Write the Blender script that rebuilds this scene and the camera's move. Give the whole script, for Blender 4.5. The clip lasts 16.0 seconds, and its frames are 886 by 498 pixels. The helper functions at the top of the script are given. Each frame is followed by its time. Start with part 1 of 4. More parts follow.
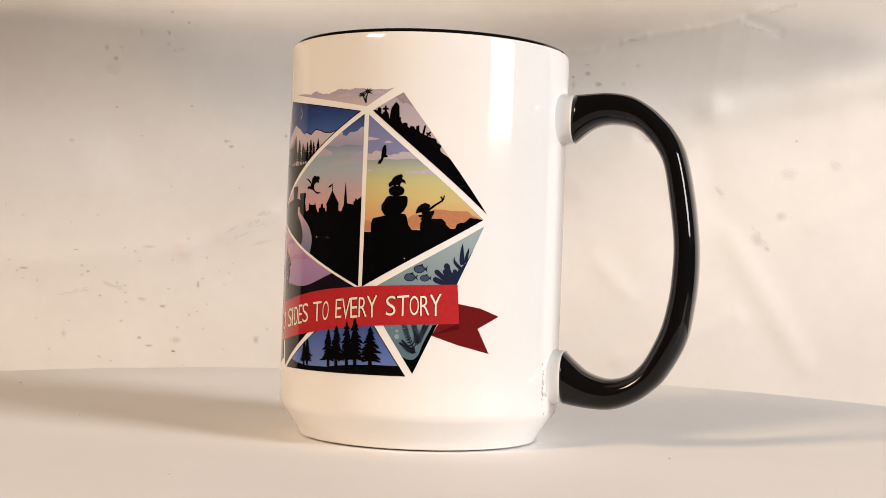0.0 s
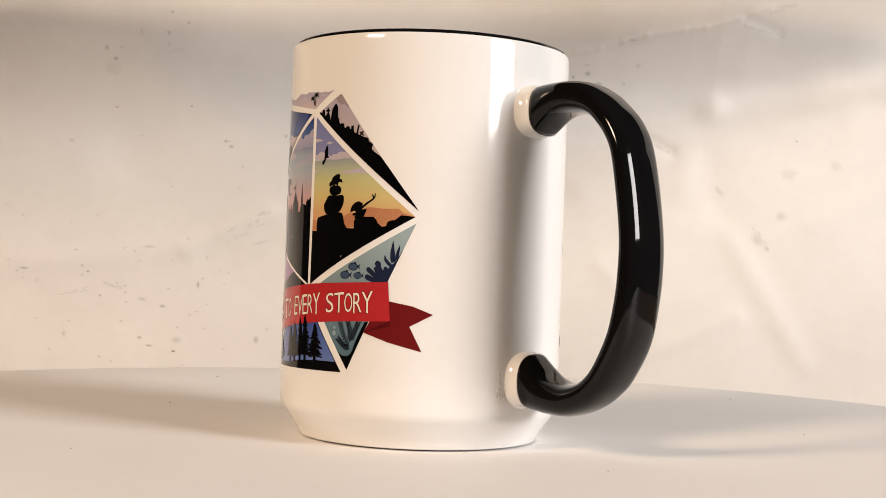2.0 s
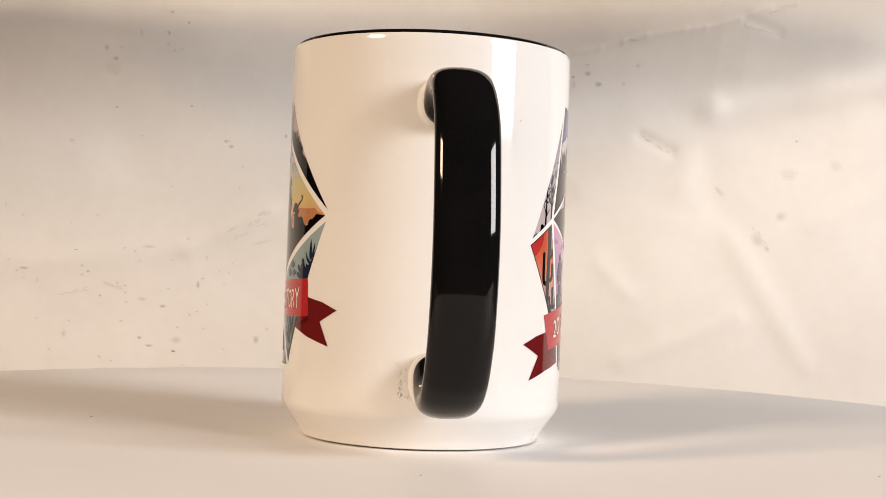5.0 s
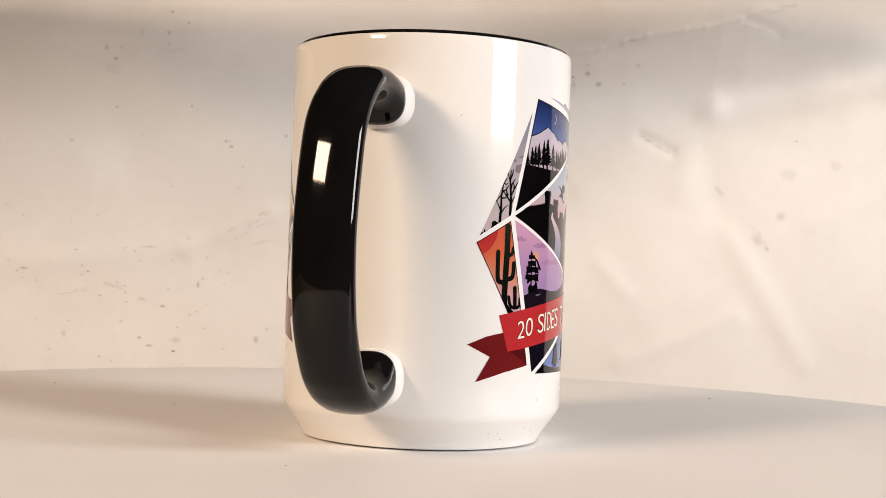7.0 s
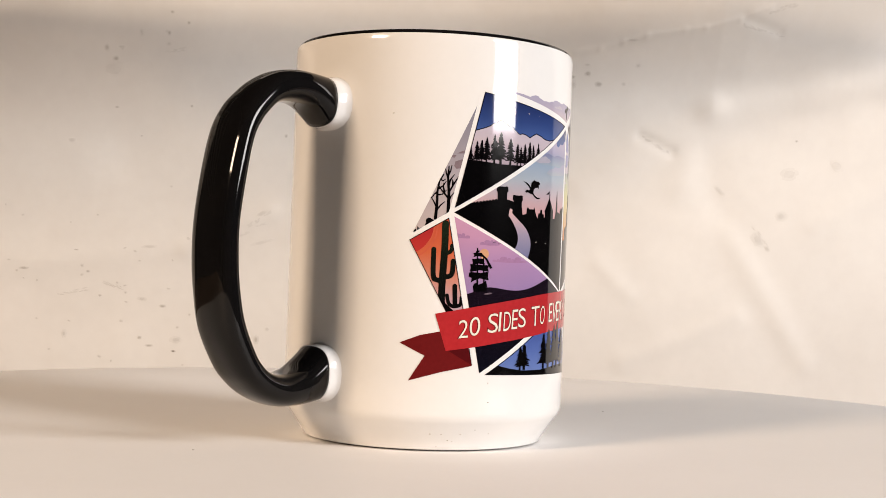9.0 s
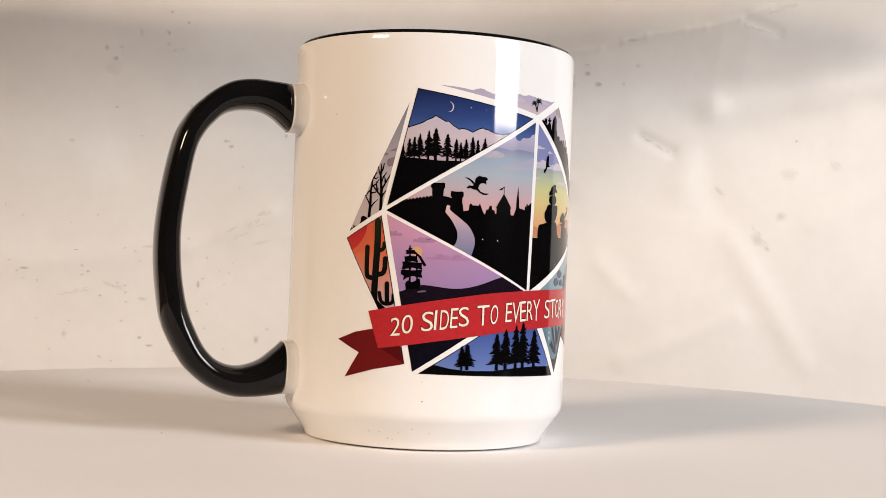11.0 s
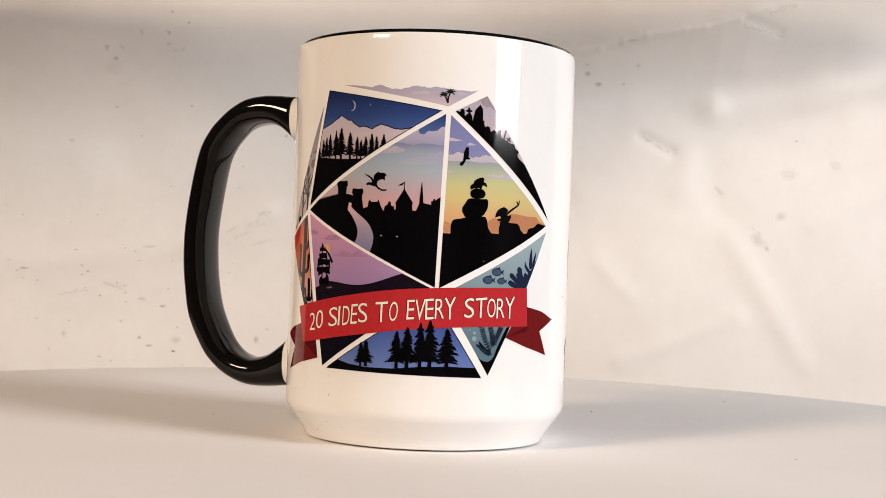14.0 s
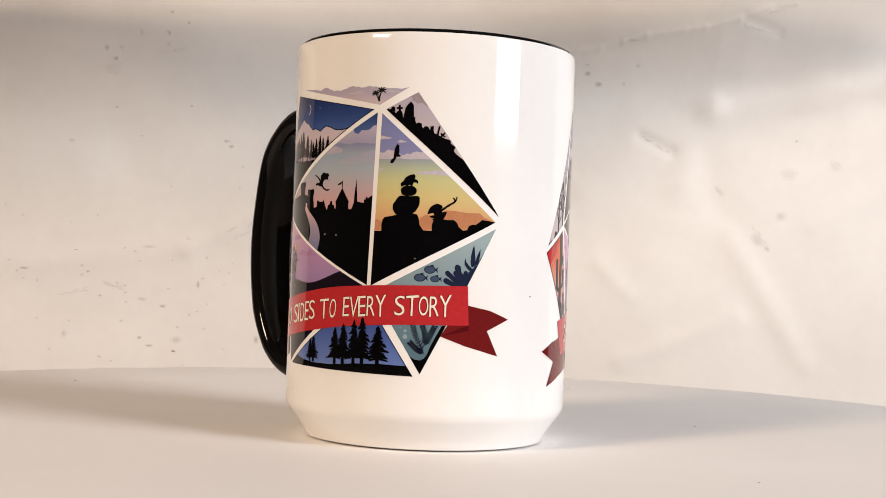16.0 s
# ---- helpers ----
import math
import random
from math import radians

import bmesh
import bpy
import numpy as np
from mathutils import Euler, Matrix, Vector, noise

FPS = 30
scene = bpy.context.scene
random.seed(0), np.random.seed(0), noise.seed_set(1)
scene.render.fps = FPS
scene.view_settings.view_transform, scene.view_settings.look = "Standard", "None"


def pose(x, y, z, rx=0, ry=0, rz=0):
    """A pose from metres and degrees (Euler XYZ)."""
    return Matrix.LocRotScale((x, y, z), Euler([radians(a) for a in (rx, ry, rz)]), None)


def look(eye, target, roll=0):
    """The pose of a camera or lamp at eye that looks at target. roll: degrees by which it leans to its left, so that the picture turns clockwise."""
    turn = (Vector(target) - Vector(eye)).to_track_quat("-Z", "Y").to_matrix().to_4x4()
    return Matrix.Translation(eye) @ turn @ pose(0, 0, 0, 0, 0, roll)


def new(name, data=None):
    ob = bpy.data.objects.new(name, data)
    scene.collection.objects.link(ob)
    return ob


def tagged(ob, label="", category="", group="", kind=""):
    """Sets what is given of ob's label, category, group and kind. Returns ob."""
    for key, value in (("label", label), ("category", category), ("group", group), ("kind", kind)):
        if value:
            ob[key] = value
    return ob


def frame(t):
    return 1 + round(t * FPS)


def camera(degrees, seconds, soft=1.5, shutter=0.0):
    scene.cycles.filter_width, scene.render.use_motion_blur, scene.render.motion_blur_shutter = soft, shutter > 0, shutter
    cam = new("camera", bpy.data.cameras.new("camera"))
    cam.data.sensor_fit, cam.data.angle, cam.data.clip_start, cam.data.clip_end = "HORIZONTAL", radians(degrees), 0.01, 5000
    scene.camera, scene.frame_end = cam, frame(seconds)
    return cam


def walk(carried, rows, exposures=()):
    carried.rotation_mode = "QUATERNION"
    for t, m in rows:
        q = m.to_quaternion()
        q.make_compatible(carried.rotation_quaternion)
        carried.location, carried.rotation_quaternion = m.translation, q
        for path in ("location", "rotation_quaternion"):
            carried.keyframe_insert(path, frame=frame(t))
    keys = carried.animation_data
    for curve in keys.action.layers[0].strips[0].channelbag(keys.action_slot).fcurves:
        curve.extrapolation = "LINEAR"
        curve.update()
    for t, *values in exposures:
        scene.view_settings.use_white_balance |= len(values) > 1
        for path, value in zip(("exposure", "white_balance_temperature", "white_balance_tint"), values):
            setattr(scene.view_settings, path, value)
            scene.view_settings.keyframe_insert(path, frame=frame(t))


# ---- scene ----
# The camera stands still in front of the turning table.
EYE = Vector((0.0, -0.40099, 0.05136))
cam = camera(37.659, 16.0, soft=0.8)
VIEW = look(EYE, EYE + Vector((0.012222, 0.999804, 0.015554)), 2.129)
walk(cam, [(0.0, VIEW), (16.0, VIEW)], exposures=[(0.0, 0.01, 6480, 10), (8.0, 0.01, 6450, 10), (12.0, 0.01, 6180, 10), (16.0, 0.01, 6180, 10)])

# ---- light ----
world = bpy.data.worlds.new("room_air")
world.use_nodes = True
world.node_tree.nodes["Background"].inputs["Color"].default_value = (0.9, 0.86, 0.8, 1)
world.node_tree.nodes["Background"].inputs["Strength"].default_value = 0.06
scene.world = world


def area_lamp(name, eye, target, w, h, watts, colour):
    data = bpy.data.lights.new(name, "AREA")
    data.shape, data.size, data.size_y = "RECTANGLE", w, h
    data.energy, data.color = watts, colour
    ob = new(name, data)
    ob.matrix_world = look(eye, target)
    return ob


# tall daylight window on one side, small warm lamp on the other
area_lamp("window_daylight", (1.37, -0.82, 0.555), (0.0, 0.0, 0.55), 0.56, 0.58, 34.0, (1.0, 0.95, 0.92))
area_lamp("desk_lamp_light", (-0.90, -0.85, 0.59), (0.0, 0.1, 0.08), 0.27, 0.21, 15.0, (1.0, 0.74, 0.515))

# ---- materials ----


def nodes_of(name):
    m = bpy.data.materials.new(name)
    m.use_nodes = True
    nt = m.node_tree
    return m, nt, nt.nodes["Principled BSDF"]


def add(nt, kind, **inputs):
    n = nt.nodes.new(kind)
    for key, value in inputs.items():
        n.inputs[key.replace("_", " ")].default_value = value
    return n


def ramp(nt, fac, stops):
    n = nt.nodes.new("ShaderNodeValToRGB")
    e = n.color_ramp.elements
    while len(e) < len(stops):
        e.new(0.5)
    for el, (p, c) in zip(e, stops):
        el.position, el.color = p, (*c, 1)
    nt.links.new(fac, n.inputs["Fac"])
    return n.outputs["Color"]


def bump(nt, bsdf, height, strength, distance):
    b = add(nt, "ShaderNodeBump", Strength=strength, Distance=distance)
    nt.links.new(height, b.inputs["Height"])
    nt.links.new(b.outputs["Normal"], bsdf.inputs["Normal"])


def mottled(name, low, high, scale, roughness, relief=0.0, depth=0.0002, fine=None, metal=0.0):
    """Two noises, one broad and one fine, drive colour, gloss and relief."""
    m, nt, b = nodes_of(name)
    tc = add(nt, "ShaderNodeTexCoord")
    n1 = add(nt, "ShaderNodeTexNoise", Scale=scale, Detail=5.0, Roughness=0.55)
    n2 = add(nt, "ShaderNodeTexNoise", Scale=fine or scale * 14, Detail=3.0)
    for n in (n1, n2):
        nt.links.new(tc.outputs["Object"], n.inputs["Vector"])
    mix = add(nt, "ShaderNodeMath")
    mix.operation = "MULTIPLY_ADD"
    mix.inputs[1].default_value = 0.3
    nt.links.new(n2.outputs["Fac"], mix.inputs[0])
    nt.links.new(n1.outputs["Fac"], mix.inputs[2])
    nt.links.new(ramp(nt, mix.outputs[0], [(0.4, low), (0.9, high)]), b.inputs["Base Color"])
    rr = add(nt, "ShaderNodeMapRange")
    rr.inputs["To Min"].default_value, rr.inputs["To Max"].default_value = roughness * 0.85, roughness * 1.15
    nt.links.new(n2.outputs["Fac"], rr.inputs["Value"])
    nt.links.new(rr.outputs["Result"], b.inputs["Roughness"])
    b.inputs["Metallic"].default_value = metal
    if relief:
        bump(nt, b, mix.outputs[0], relief, depth)
    return m


def rgb(r, g, b):
    """A colour from screen values 0 to 255."""
    c = [(v / 255 / 12.92) if v <= 10 else ((v / 255 + 0.055) / 1.055) ** 2.4 for v in (r, g, b)]
    grey = 0.3 * c[0] + 0.6 * c[1] + 0.1 * c[2]
    return tuple(0.63 * (0.9 * v + 0.1 * grey) for v in c)


def ink(name, stops, z0=0.0, z1=1.0, slant=0.0):
    """Printed ink under the glaze: a gradient up the mug from z0 to z1 (millimetres), with a faint print grain."""
    m, nt, b = nodes_of(name)
    b.inputs["Roughness"].default_value = 0.07
    if len(stops) == 1:
        tc = add(nt, "ShaderNodeTexCoord")
        n = add(nt, "ShaderNodeTexNoise", Scale=900.0, Detail=2.0)
        nt.links.new(tc.outputs["Object"], n.inputs["Vector"])
        c = stops[0][1]
        nt.links.new(ramp(nt, n.outputs["Fac"], [(0.3, tuple(v * 0.93 for v in c)), (0.7, tuple(min(1, v * 1.05) for v in c))]), b.inputs["Base Color"])
        return m
    tc = add(nt, "ShaderNodeTexCoord")
    sep = add(nt, "ShaderNodeSeparateXYZ")
    nt.links.new(tc.outputs["Object"], sep.inputs[0])
    n = add(nt, "ShaderNodeTexNoise", Scale=60.0, Detail=4.0)
    nt.links.new(tc.outputs["Object"], n.inputs["Vector"])
    jig = add(nt, "ShaderNodeMath")
    jig.operation = "MULTIPLY_ADD"
    jig.inputs[1].default_value = 0.0025
    nt.links.new(n.outputs["Fac"], jig.inputs[0])
    nt.links.new(sep.outputs["Z"], jig.inputs[2])
    mr = add(nt, "ShaderNodeMapRange")
    mr.inputs["From Min"].default_value, mr.inputs["From Max"].default_value = z0 / 1000 + 0.00125, z1 / 1000 + 0.00125
    nt.links.new(jig.outputs[0], mr.inputs["Value"])
    nt.links.new(ramp(nt, mr.outputs["Result"], stops), b.inputs["Base Color"])
    return m


GLAZE = mottled("white_glaze", (0.71, 0.70, 0.685), (0.75, 0.74, 0.725), 30, 0.08)
BLACK_GLAZE = mottled("black_glaze", (0.003, 0.003, 0.0035), (0.0055, 0.005, 0.005), 40, 0.05)
BLACK_GLAZE.node_tree.nodes["Principled BSDF"].inputs["Specular IOR Level"].default_value = 0.23
CLAY = mottled("bare_clay", (0.55, 0.50, 0.44), (0.68, 0.63, 0.57), 200, 0.8, 0.2)
DISC = mottled("satin_white_board", (0.82, 0.80, 0.785), (0.87, 0.85, 0.835), 9, 0.6, 0.05, 0.0002, 400)
RIM_EDGE = mottled("board_edge", (0.55, 0.52, 0.48), (0.65, 0.62, 0.57), 60, 0.7, 0.1)
SHEET = mottled("scuffed_white_paper", (0.71, 0.685, 0.65), (0.79, 0.77, 0.735), 9, 0.8, 0.12, 0.0012, 120)
FAINT = mottled("pale_smudge", (0.69, 0.665, 0.63), (0.77, 0.75, 0.715), 60, 0.85)
SCUFF = mottled("faint_scuff", (0.66, 0.635, 0.60), (0.74, 0.72, 0.685), 150, 0.9)
SMUDGE = mottled("grey_scuff", (0.60, 0.58, 0.545), (0.69, 0.665, 0.63), 120, 0.9)
BOARD = mottled("dark_board", (0.05, 0.047, 0.045), (0.075, 0.07, 0.066), 20, 0.8)
ROOM = mottled("dim_room_paint", (0.035, 0.033, 0.032), (0.05, 0.047, 0.045), 2, 0.9)
TABLE = mottled("dark_wood", (0.10, 0.06, 0.035), (0.19, 0.12, 0.07), 6, 0.5, 0.1, 0.0005)
GRIME = mottled("grey_grime", (0.49, 0.46, 0.42), (0.60, 0.57, 0.53), 200, 0.9)
SPECK = mottled("dirt", (0.16, 0.13, 0.10), (0.26, 0.22, 0.17), 300, 0.9)

# ---- mesh helpers ----


def mesh_from(name, bm, material, smooth=True):
    me = bpy.data.meshes.new(name)
    bm.normal_update()
    bm.to_mesh(me)
    bm.free()
    me.materials.append(material)
    if smooth:
        me.polygons.foreach_set("use_smooth", [True] * len(me.polygons))
    return me


def part(name, bm, material, parent, label="", smooth=True):
    ob = new(name, mesh_from(name, bm, material, smooth))
    ob.parent = parent
    return tagged(ob, label)


def lathe(profile, seg=192, closed=False):
    """A turned solid from (radius, height) pairs."""
    bm = bmesh.new()
    rings = []
    for r, z in profile:
        if r < 1e-6:
            rings.append([bm.verts.new((0, 0, z))])
        else:
            rings.append([bm.verts.new((r * math.cos(a), r * math.sin(a), z)) for a in np.linspace(0, 2 * math.pi, seg, endpoint=False)])
    for a, b in zip(rings, rings[1:] + ([rings[0]] if closed else [])):
        for i in range(seg):
            j = (i + 1) % seg
            if len(a) == 1 and len(b) == 1:
                continue
            if len(a) == 1:
                bm.faces.new((a[0], b[j], b[i]))
            elif len(b) == 1:
                bm.faces.new((a[i], a[j], b[0]))
            else:
                bm.faces.new((a[i], a[j], b[j], b[i]))
    bmesh.ops.recalc_face_normals(bm, faces=bm.faces)
    return bm


def box(x0, x1, y0, y1, z0, z1, bevel=0.0):
    bm = bmesh.new()
    bmesh.ops.create_cube(bm, size=1)
    for v in bm.verts:
        v.co = Vector(((x0 + x1) / 2 + v.co.x * (x1 - x0), (y0 + y1) / 2 + v.co.y * (y1 - y0), (z0 + z1) / 2 + v.co.z * (z1 - z0)))
    if bevel:
        bmesh.ops.bevel(bm, geom=bm.edges[:], offset=bevel, segments=2, affect="EDGES")
    return bm


def arc(cx, cz, r, a0, a1, n):
    return [(cx + r * math.cos(radians(a)), cz + r * math.sin(radians(a))) for a in np.linspace(a0, a1, n)]


# ---- the room ----
for name, b in (("wall_north", (-1.6, 1.6, 1.6, 1.7, -0.8, 1.7)), ("wall_south", (-1.6, 1.6, -1.9, -1.8, -0.8, 1.7)), ("wall_east", (1.6, 1.7, -1.9, 1.7, -0.8, 1.7)),
                ("wall_west", (-1.7, -1.6, -1.9, 1.7, -0.8, 1.7)), ("floor", (-1.7, 1.7, -1.9, 1.7, -0.9, -0.8)), ("ceiling", (-1.7, 1.7, -1.9, 1.7, 1.7, 1.8))):
    tagged(new(name, mesh_from(name, box(*b), ROOM, False)), "dim painted surface of the surrounding room", name.split("_")[0], kind="structure")

table = new("table")
table.location = (0, 0.05, -0.046)
tagged(table, "dark wooden table under the turning board", "table")
part("tabletop", box(-0.75, 0.75, -0.40, 0.52, -0.03, 0, 0.004), TABLE, table)
for sx in (-0.7, 0.7):
    for sy in (-0.35, 0.47):
        part("leg", box(sx - 0.025, sx + 0.025, sy - 0.025, sy + 0.025, -0.724, -0.03, 0.004), TABLE, table)


# unseen slats added over the back of the set take part of the light from the upper paper
bm = bmesh.new()
for k in range(10):
    y = 0.01 + 0.031 * k
    # slat ends and widths are set by how much shade the paper needs
    end = -0.17 + (y - 0.075) * 1.76 if y < 0.24 else min(0.34, 0.12 + (y - 0.24) * 6.2)
    for x0, x1, w in ((-0.85, -0.27, 0.0025 + 0.0008 * k), (-0.27, min(end, 0.12), 0.018 - 0.004 * max(0, k - 6)), (0.12, end, 0.018)):
        if x1 - x0 < 0.02:
            continue
        slat = box(x0, x1, y, y + w, 0.225, 0.229)
        me = bpy.data.meshes.new("slat")
        slat.to_mesh(me)
        slat.free()
        bm.from_mesh(me)
        bpy.data.meshes.remove(me)
tagged(new("shading_slats", mesh_from("shading_slats", bm, BOARD, False)), "unseen dark slats added over the set to shade the upper paper", "shelf", kind="structure")

# creases of the paper: from (x, z) to (x, z), height and half-width in metres
CREASES = ((0.0856, 0.1863, 0.1004, 0.1886, 0.0006, 0.0016), (0.1004, 0.1886, 0.114, 0.1924, 0.0007, 0.0016), (0.114, 0.1924, 0.1276, 0.1961, 0.0011, 0.0016), (0.1276, 0.1961, 0.1499, 0.2, 0.0008, 0.0016), (0.1499, 0.2, 0.1623, 0.2017, 0.0006, 0.0016), (0.1623, 0.2017, 0.1821, 0.207, 0.0008, 0.0016), (0.1821, 0.207, 0.1993, 0.2144, 0.0008, 0.0016), (0.1833, 0.2081, 0.2072, 0.2015, -0.0009, 0.003), (0.1284, 0.1377, 0.1486, 0.1285, -0.0012, 0.003),
           (0.1748, 0.1554, 0.2807, 0.1761, 0.0026, 0.010), (0.1748, 0.1554, 0.0942, 0.1058, 0.0024, 0.011),
           (0.1662, 0.1523, 0.1554, 0.1081, 0.0011, 0.010), (0.161, 0.1504, 0.1863, 0.0778, -0.0008, 0.010), (0.1064, 0.0573, 0.1245, 0.0405, 0.0008, 0.006), (-0.1479, 0.0583, -0.0968, 0.0828, 0.0012, 0.006),
           (-0.2616, 0.0436, -0.1479, 0.0583, 0.0007, 0.008), (0.2386, 0.0867, 0.2828, 0.1129, 0.001, 0.008), (0.1225, -0.0014, 0.1914, 0.029, 0.001, 0.007), (0.1863, 0.0778, 0.2344, 0.0027, 0.0012, 0.008),
           (-0.1851, 0.1195, -0.0855, 0.1513, -0.002, 0.02))


# the line along which the paper folds forward
FOLD_X = (-0.3, 0.03, 0.07, 0.10, 0.13, 0.155, 0.172, 0.189, 0.211, 0.238, 0.28)
FOLD_Z = (0.177, 0.177, 0.174, 0.169, 0.164, 0.161, 0.160, 0.162, 0.167, 0.174, 0.185)


def backdrop_depth(x, z):
    """How far the paper bulges towards the viewer: broad waves, creases and crumples."""
    d = 0.008 * noise.noise((x * 3.1, z * 3.7, 0.3)) + 0.0018 * noise.noise((x * 11, z * 13, 2.0)) + 0.0004 * noise.noise((x * 40, z * 46, 5.0))
    for x0, z0, x1, z1, h, w in CREASES:
        ux, uz = x1 - x0, z1 - z0
        f = max(0.0, min(1.0, ((x - x0) * ux + (z - z0) * uz) / (ux * ux + uz * uz)))
        q = ((x - x0 - f * ux) ** 2 + (z - z0 - f * uz) ** 2) / (w * w)
        if q < 9:
            d += h * math.exp(-q)
    # above this fold the paper leans forward; the fold is sharp about its corner
    wide = float(np.interp(x, (0.05, 0.12, 0.15, 0.18, 0.21, 0.26), (0.016, 0.013, 0.009, 0.005, 0.005, 0.010)))
    lean = 0.38 + 0.24 * max(0.0, min(1.0, (x + 0.06) / 0.16))
    up = (z - float(np.interp(x, FOLD_X, FOLD_Z))) / wide
    return d + lean * wide * (math.log1p(math.exp(up)) if up < 30 else up)


BACK_Y = 0.40


def backdrop():
    bm = bmesh.new()
    xs = [*np.linspace(-0.85, -0.31, 28), *np.linspace(-0.3075, 0.07, 152), *np.linspace(0.0715, 0.3175, 172), *np.linspace(0.33, 0.85, 26)]
    zs = [*np.linspace(-0.0455, 0.145, 77), *np.linspace(0.1465, 0.25, 70), *np.linspace(0.26, 0.40, 18)]
    grid = [[bm.verts.new((x, BACK_Y - backdrop_depth(x, z), z)) for x in xs] for z in zs]
    for j in range(len(zs) - 1):
        for i in range(len(xs) - 1):
            bm.faces.new((grid[j][i], grid[j][i + 1], grid[j + 1][i + 1], grid[j + 1][i]))
    back = [bm.verts.new((x, BACK_Y + 0.02, z)) for x, z in ((xs[0], zs[0]), (xs[-1], zs[0]), (xs[-1], zs[-1]), (xs[0], zs[-1]))]
    bm.faces.new(back)
    bm.faces.new([grid[0][i] for i in range(len(xs))][::-1] + [back[0], back[1]])
    bm.faces.new([grid[-1][i] for i in range(len(xs))] + [back[2], back[3]])
    bm.faces.new([grid[j][0] for j in range(len(zs))] + [back[3], back[0]])
    bm.faces.new([grid[j][-1] for j in range(len(zs))][::-1] + [back[1], back[2]])
    ob = new("backdrop", mesh_from("backdrop", bm, SHEET))
    return tagged(ob, "creased and scuffed off-white paper backdrop with dirt specks", "backdrop", kind="structure")


paper = backdrop()


def fleck(name, x, z, rx, rz, tones, parent, turn=0.0, seed=0):
    """A thin ragged spot lying on the paper (radii in mm), paler towards its rim: one layer for each tone, palest first."""
    r = random.Random(seed)
    bm = bmesh.new()
    n = 20
    c, q = math.cos(turn), math.sin(turn)
    for layer, grow in enumerate((1.7, 1.25, 0.8)[3 - len(tones):]):
        rim = []
        for i in range(n):
            a = 2 * math.pi * i / n
            k = r.uniform(0.84, 1.14) * grow
            px, pz = rx * k * math.cos(a) / 1000, rz * k * math.sin(a) / 1000
            vx, vz = x + px * c - pz * q, z + px * q + pz * c
            rim.append(bm.verts.new((vx, BACK_Y - backdrop_depth(vx, vz) - 0.00006 - 0.00009 * layer, vz)))
        top = bm.verts.new((x, BACK_Y - backdrop_depth(x, z) - 0.00012 - 0.00009 * layer, z))
        for i in range(n):
            bm.faces.new((rim[i], rim[(i + 1) % n], top)).material_index = layer
    ob = part(name, bm, tones[0], parent)
    for tone in tones[1:]:
        ob.data.materials.append(tone)
    return ob


SPOTS = (
    (-0.154, -0.0052, 0.87, 0.43), (-0.1751, 0.0024, 0.87, 0.7), (-0.1352, 0.0532, 0.7, 0.7), (-0.148, 0.1461, 0.61, 0.61), (-0.1588, 0.0962, 0.61, 0.52),
    (-0.2001, 0.0275, 0.7, 0.52), (-0.1897, 0.0359, 0.52, 0.52), (-0.1402, 0.0377, 0.43, 0.7), (-0.1789, 0.1896, 0.7, 1.04), (-0.15, 0.1956, 0.7, 0.7),
    (-0.1633, 0.1902, 0.61, 0.61), (-0.1599, 0.2015, 0.87, 0.7), (-0.1903, 0.1787, 0.7, 0.52), (-0.1691, -0.0023, 1.57, 0.52), (-0.2115, 0.0455, 0.7, 0.7),
    (-0.2154, 0.0551, 1.04, 0.35), (-0.2511, 0.0412, 0.7, 0.52), (-0.2079, 0.0421, 0.87, 0.52), (-0.1785, 0.1268, 0.7, 0.52), (-0.1937, 0.1436, 0.87, 0.52),
    (-0.1152, 0.11, 0.87, 0.52), (-0.1263, 0.1253, 1.04, 0.7), (0.0937, 0.1793, 1.22, 0.52), (0.0855, 0.172, 0.87, 0.7))
MORE_SPOTS = ((-0.2213, 0.0033, 1, 1.6), (-0.1402, 0.0362, 0.7, 1.3), (-0.1526, 0.0019, 2.4, 1.3), (-0.1033, 0.0037, 1, 1.8), (-0.0967, 0.0104, 1.2, 1.1), (-0.247, 0.0428, 2, 0.6), (-0.1742, 0.0264, 1.8, 0.8),
              (-0.1614, 0.0223, 1.4, 0.7), (-0.1253, 0.1255, 1.5, 0.6), (-0.1229, 0.1221, 1.2, 0.8), (-0.2205, 0.1223, 1.8, 1.1), (-0.0894, 0.1299, 0.7, 0.8), (-0.1785, 0.1885, 1, 1.4), (-0.1619, 0.1892, 0.8, 1),
              (-0.1621, 0.1829, 1.1, 0.8), (-0.1999, 0.1791, 1.2, 1.5), (-0.1908, 0.18, 2, 0.7), (-0.1944, 0.1729, 1.4, 1.1), (0.0863, 0.1676, 1, 1.6), (0.0942, 0.1742, 1.3, 1), (0.1166, 0.1688, 0.9, 0.8),
              (0.1012, 0.1682, 1.6, 1.1), (0.1244, 0.1796, 1.2, 0.9), (0.2263, 0.1387, 0.7, 0.5), (0.1189, 0.1936, 3, 0.5))
SPECK_TONES, SPOT_TONES, FAINT_TONES = (SMUDGE, GRIME, SPECK), (SCUFF, SMUDGE, GRIME), (FAINT, SCUFF, SMUDGE)
for k, (x, z, rx, rz) in enumerate(SPOTS + MORE_SPOTS):
    fleck("dirt_speck", x, z, rx, rz, SPECK_TONES if k == 0 else SPOT_TONES if k % 2 else FAINT_TONES, paper, 0.0, k)
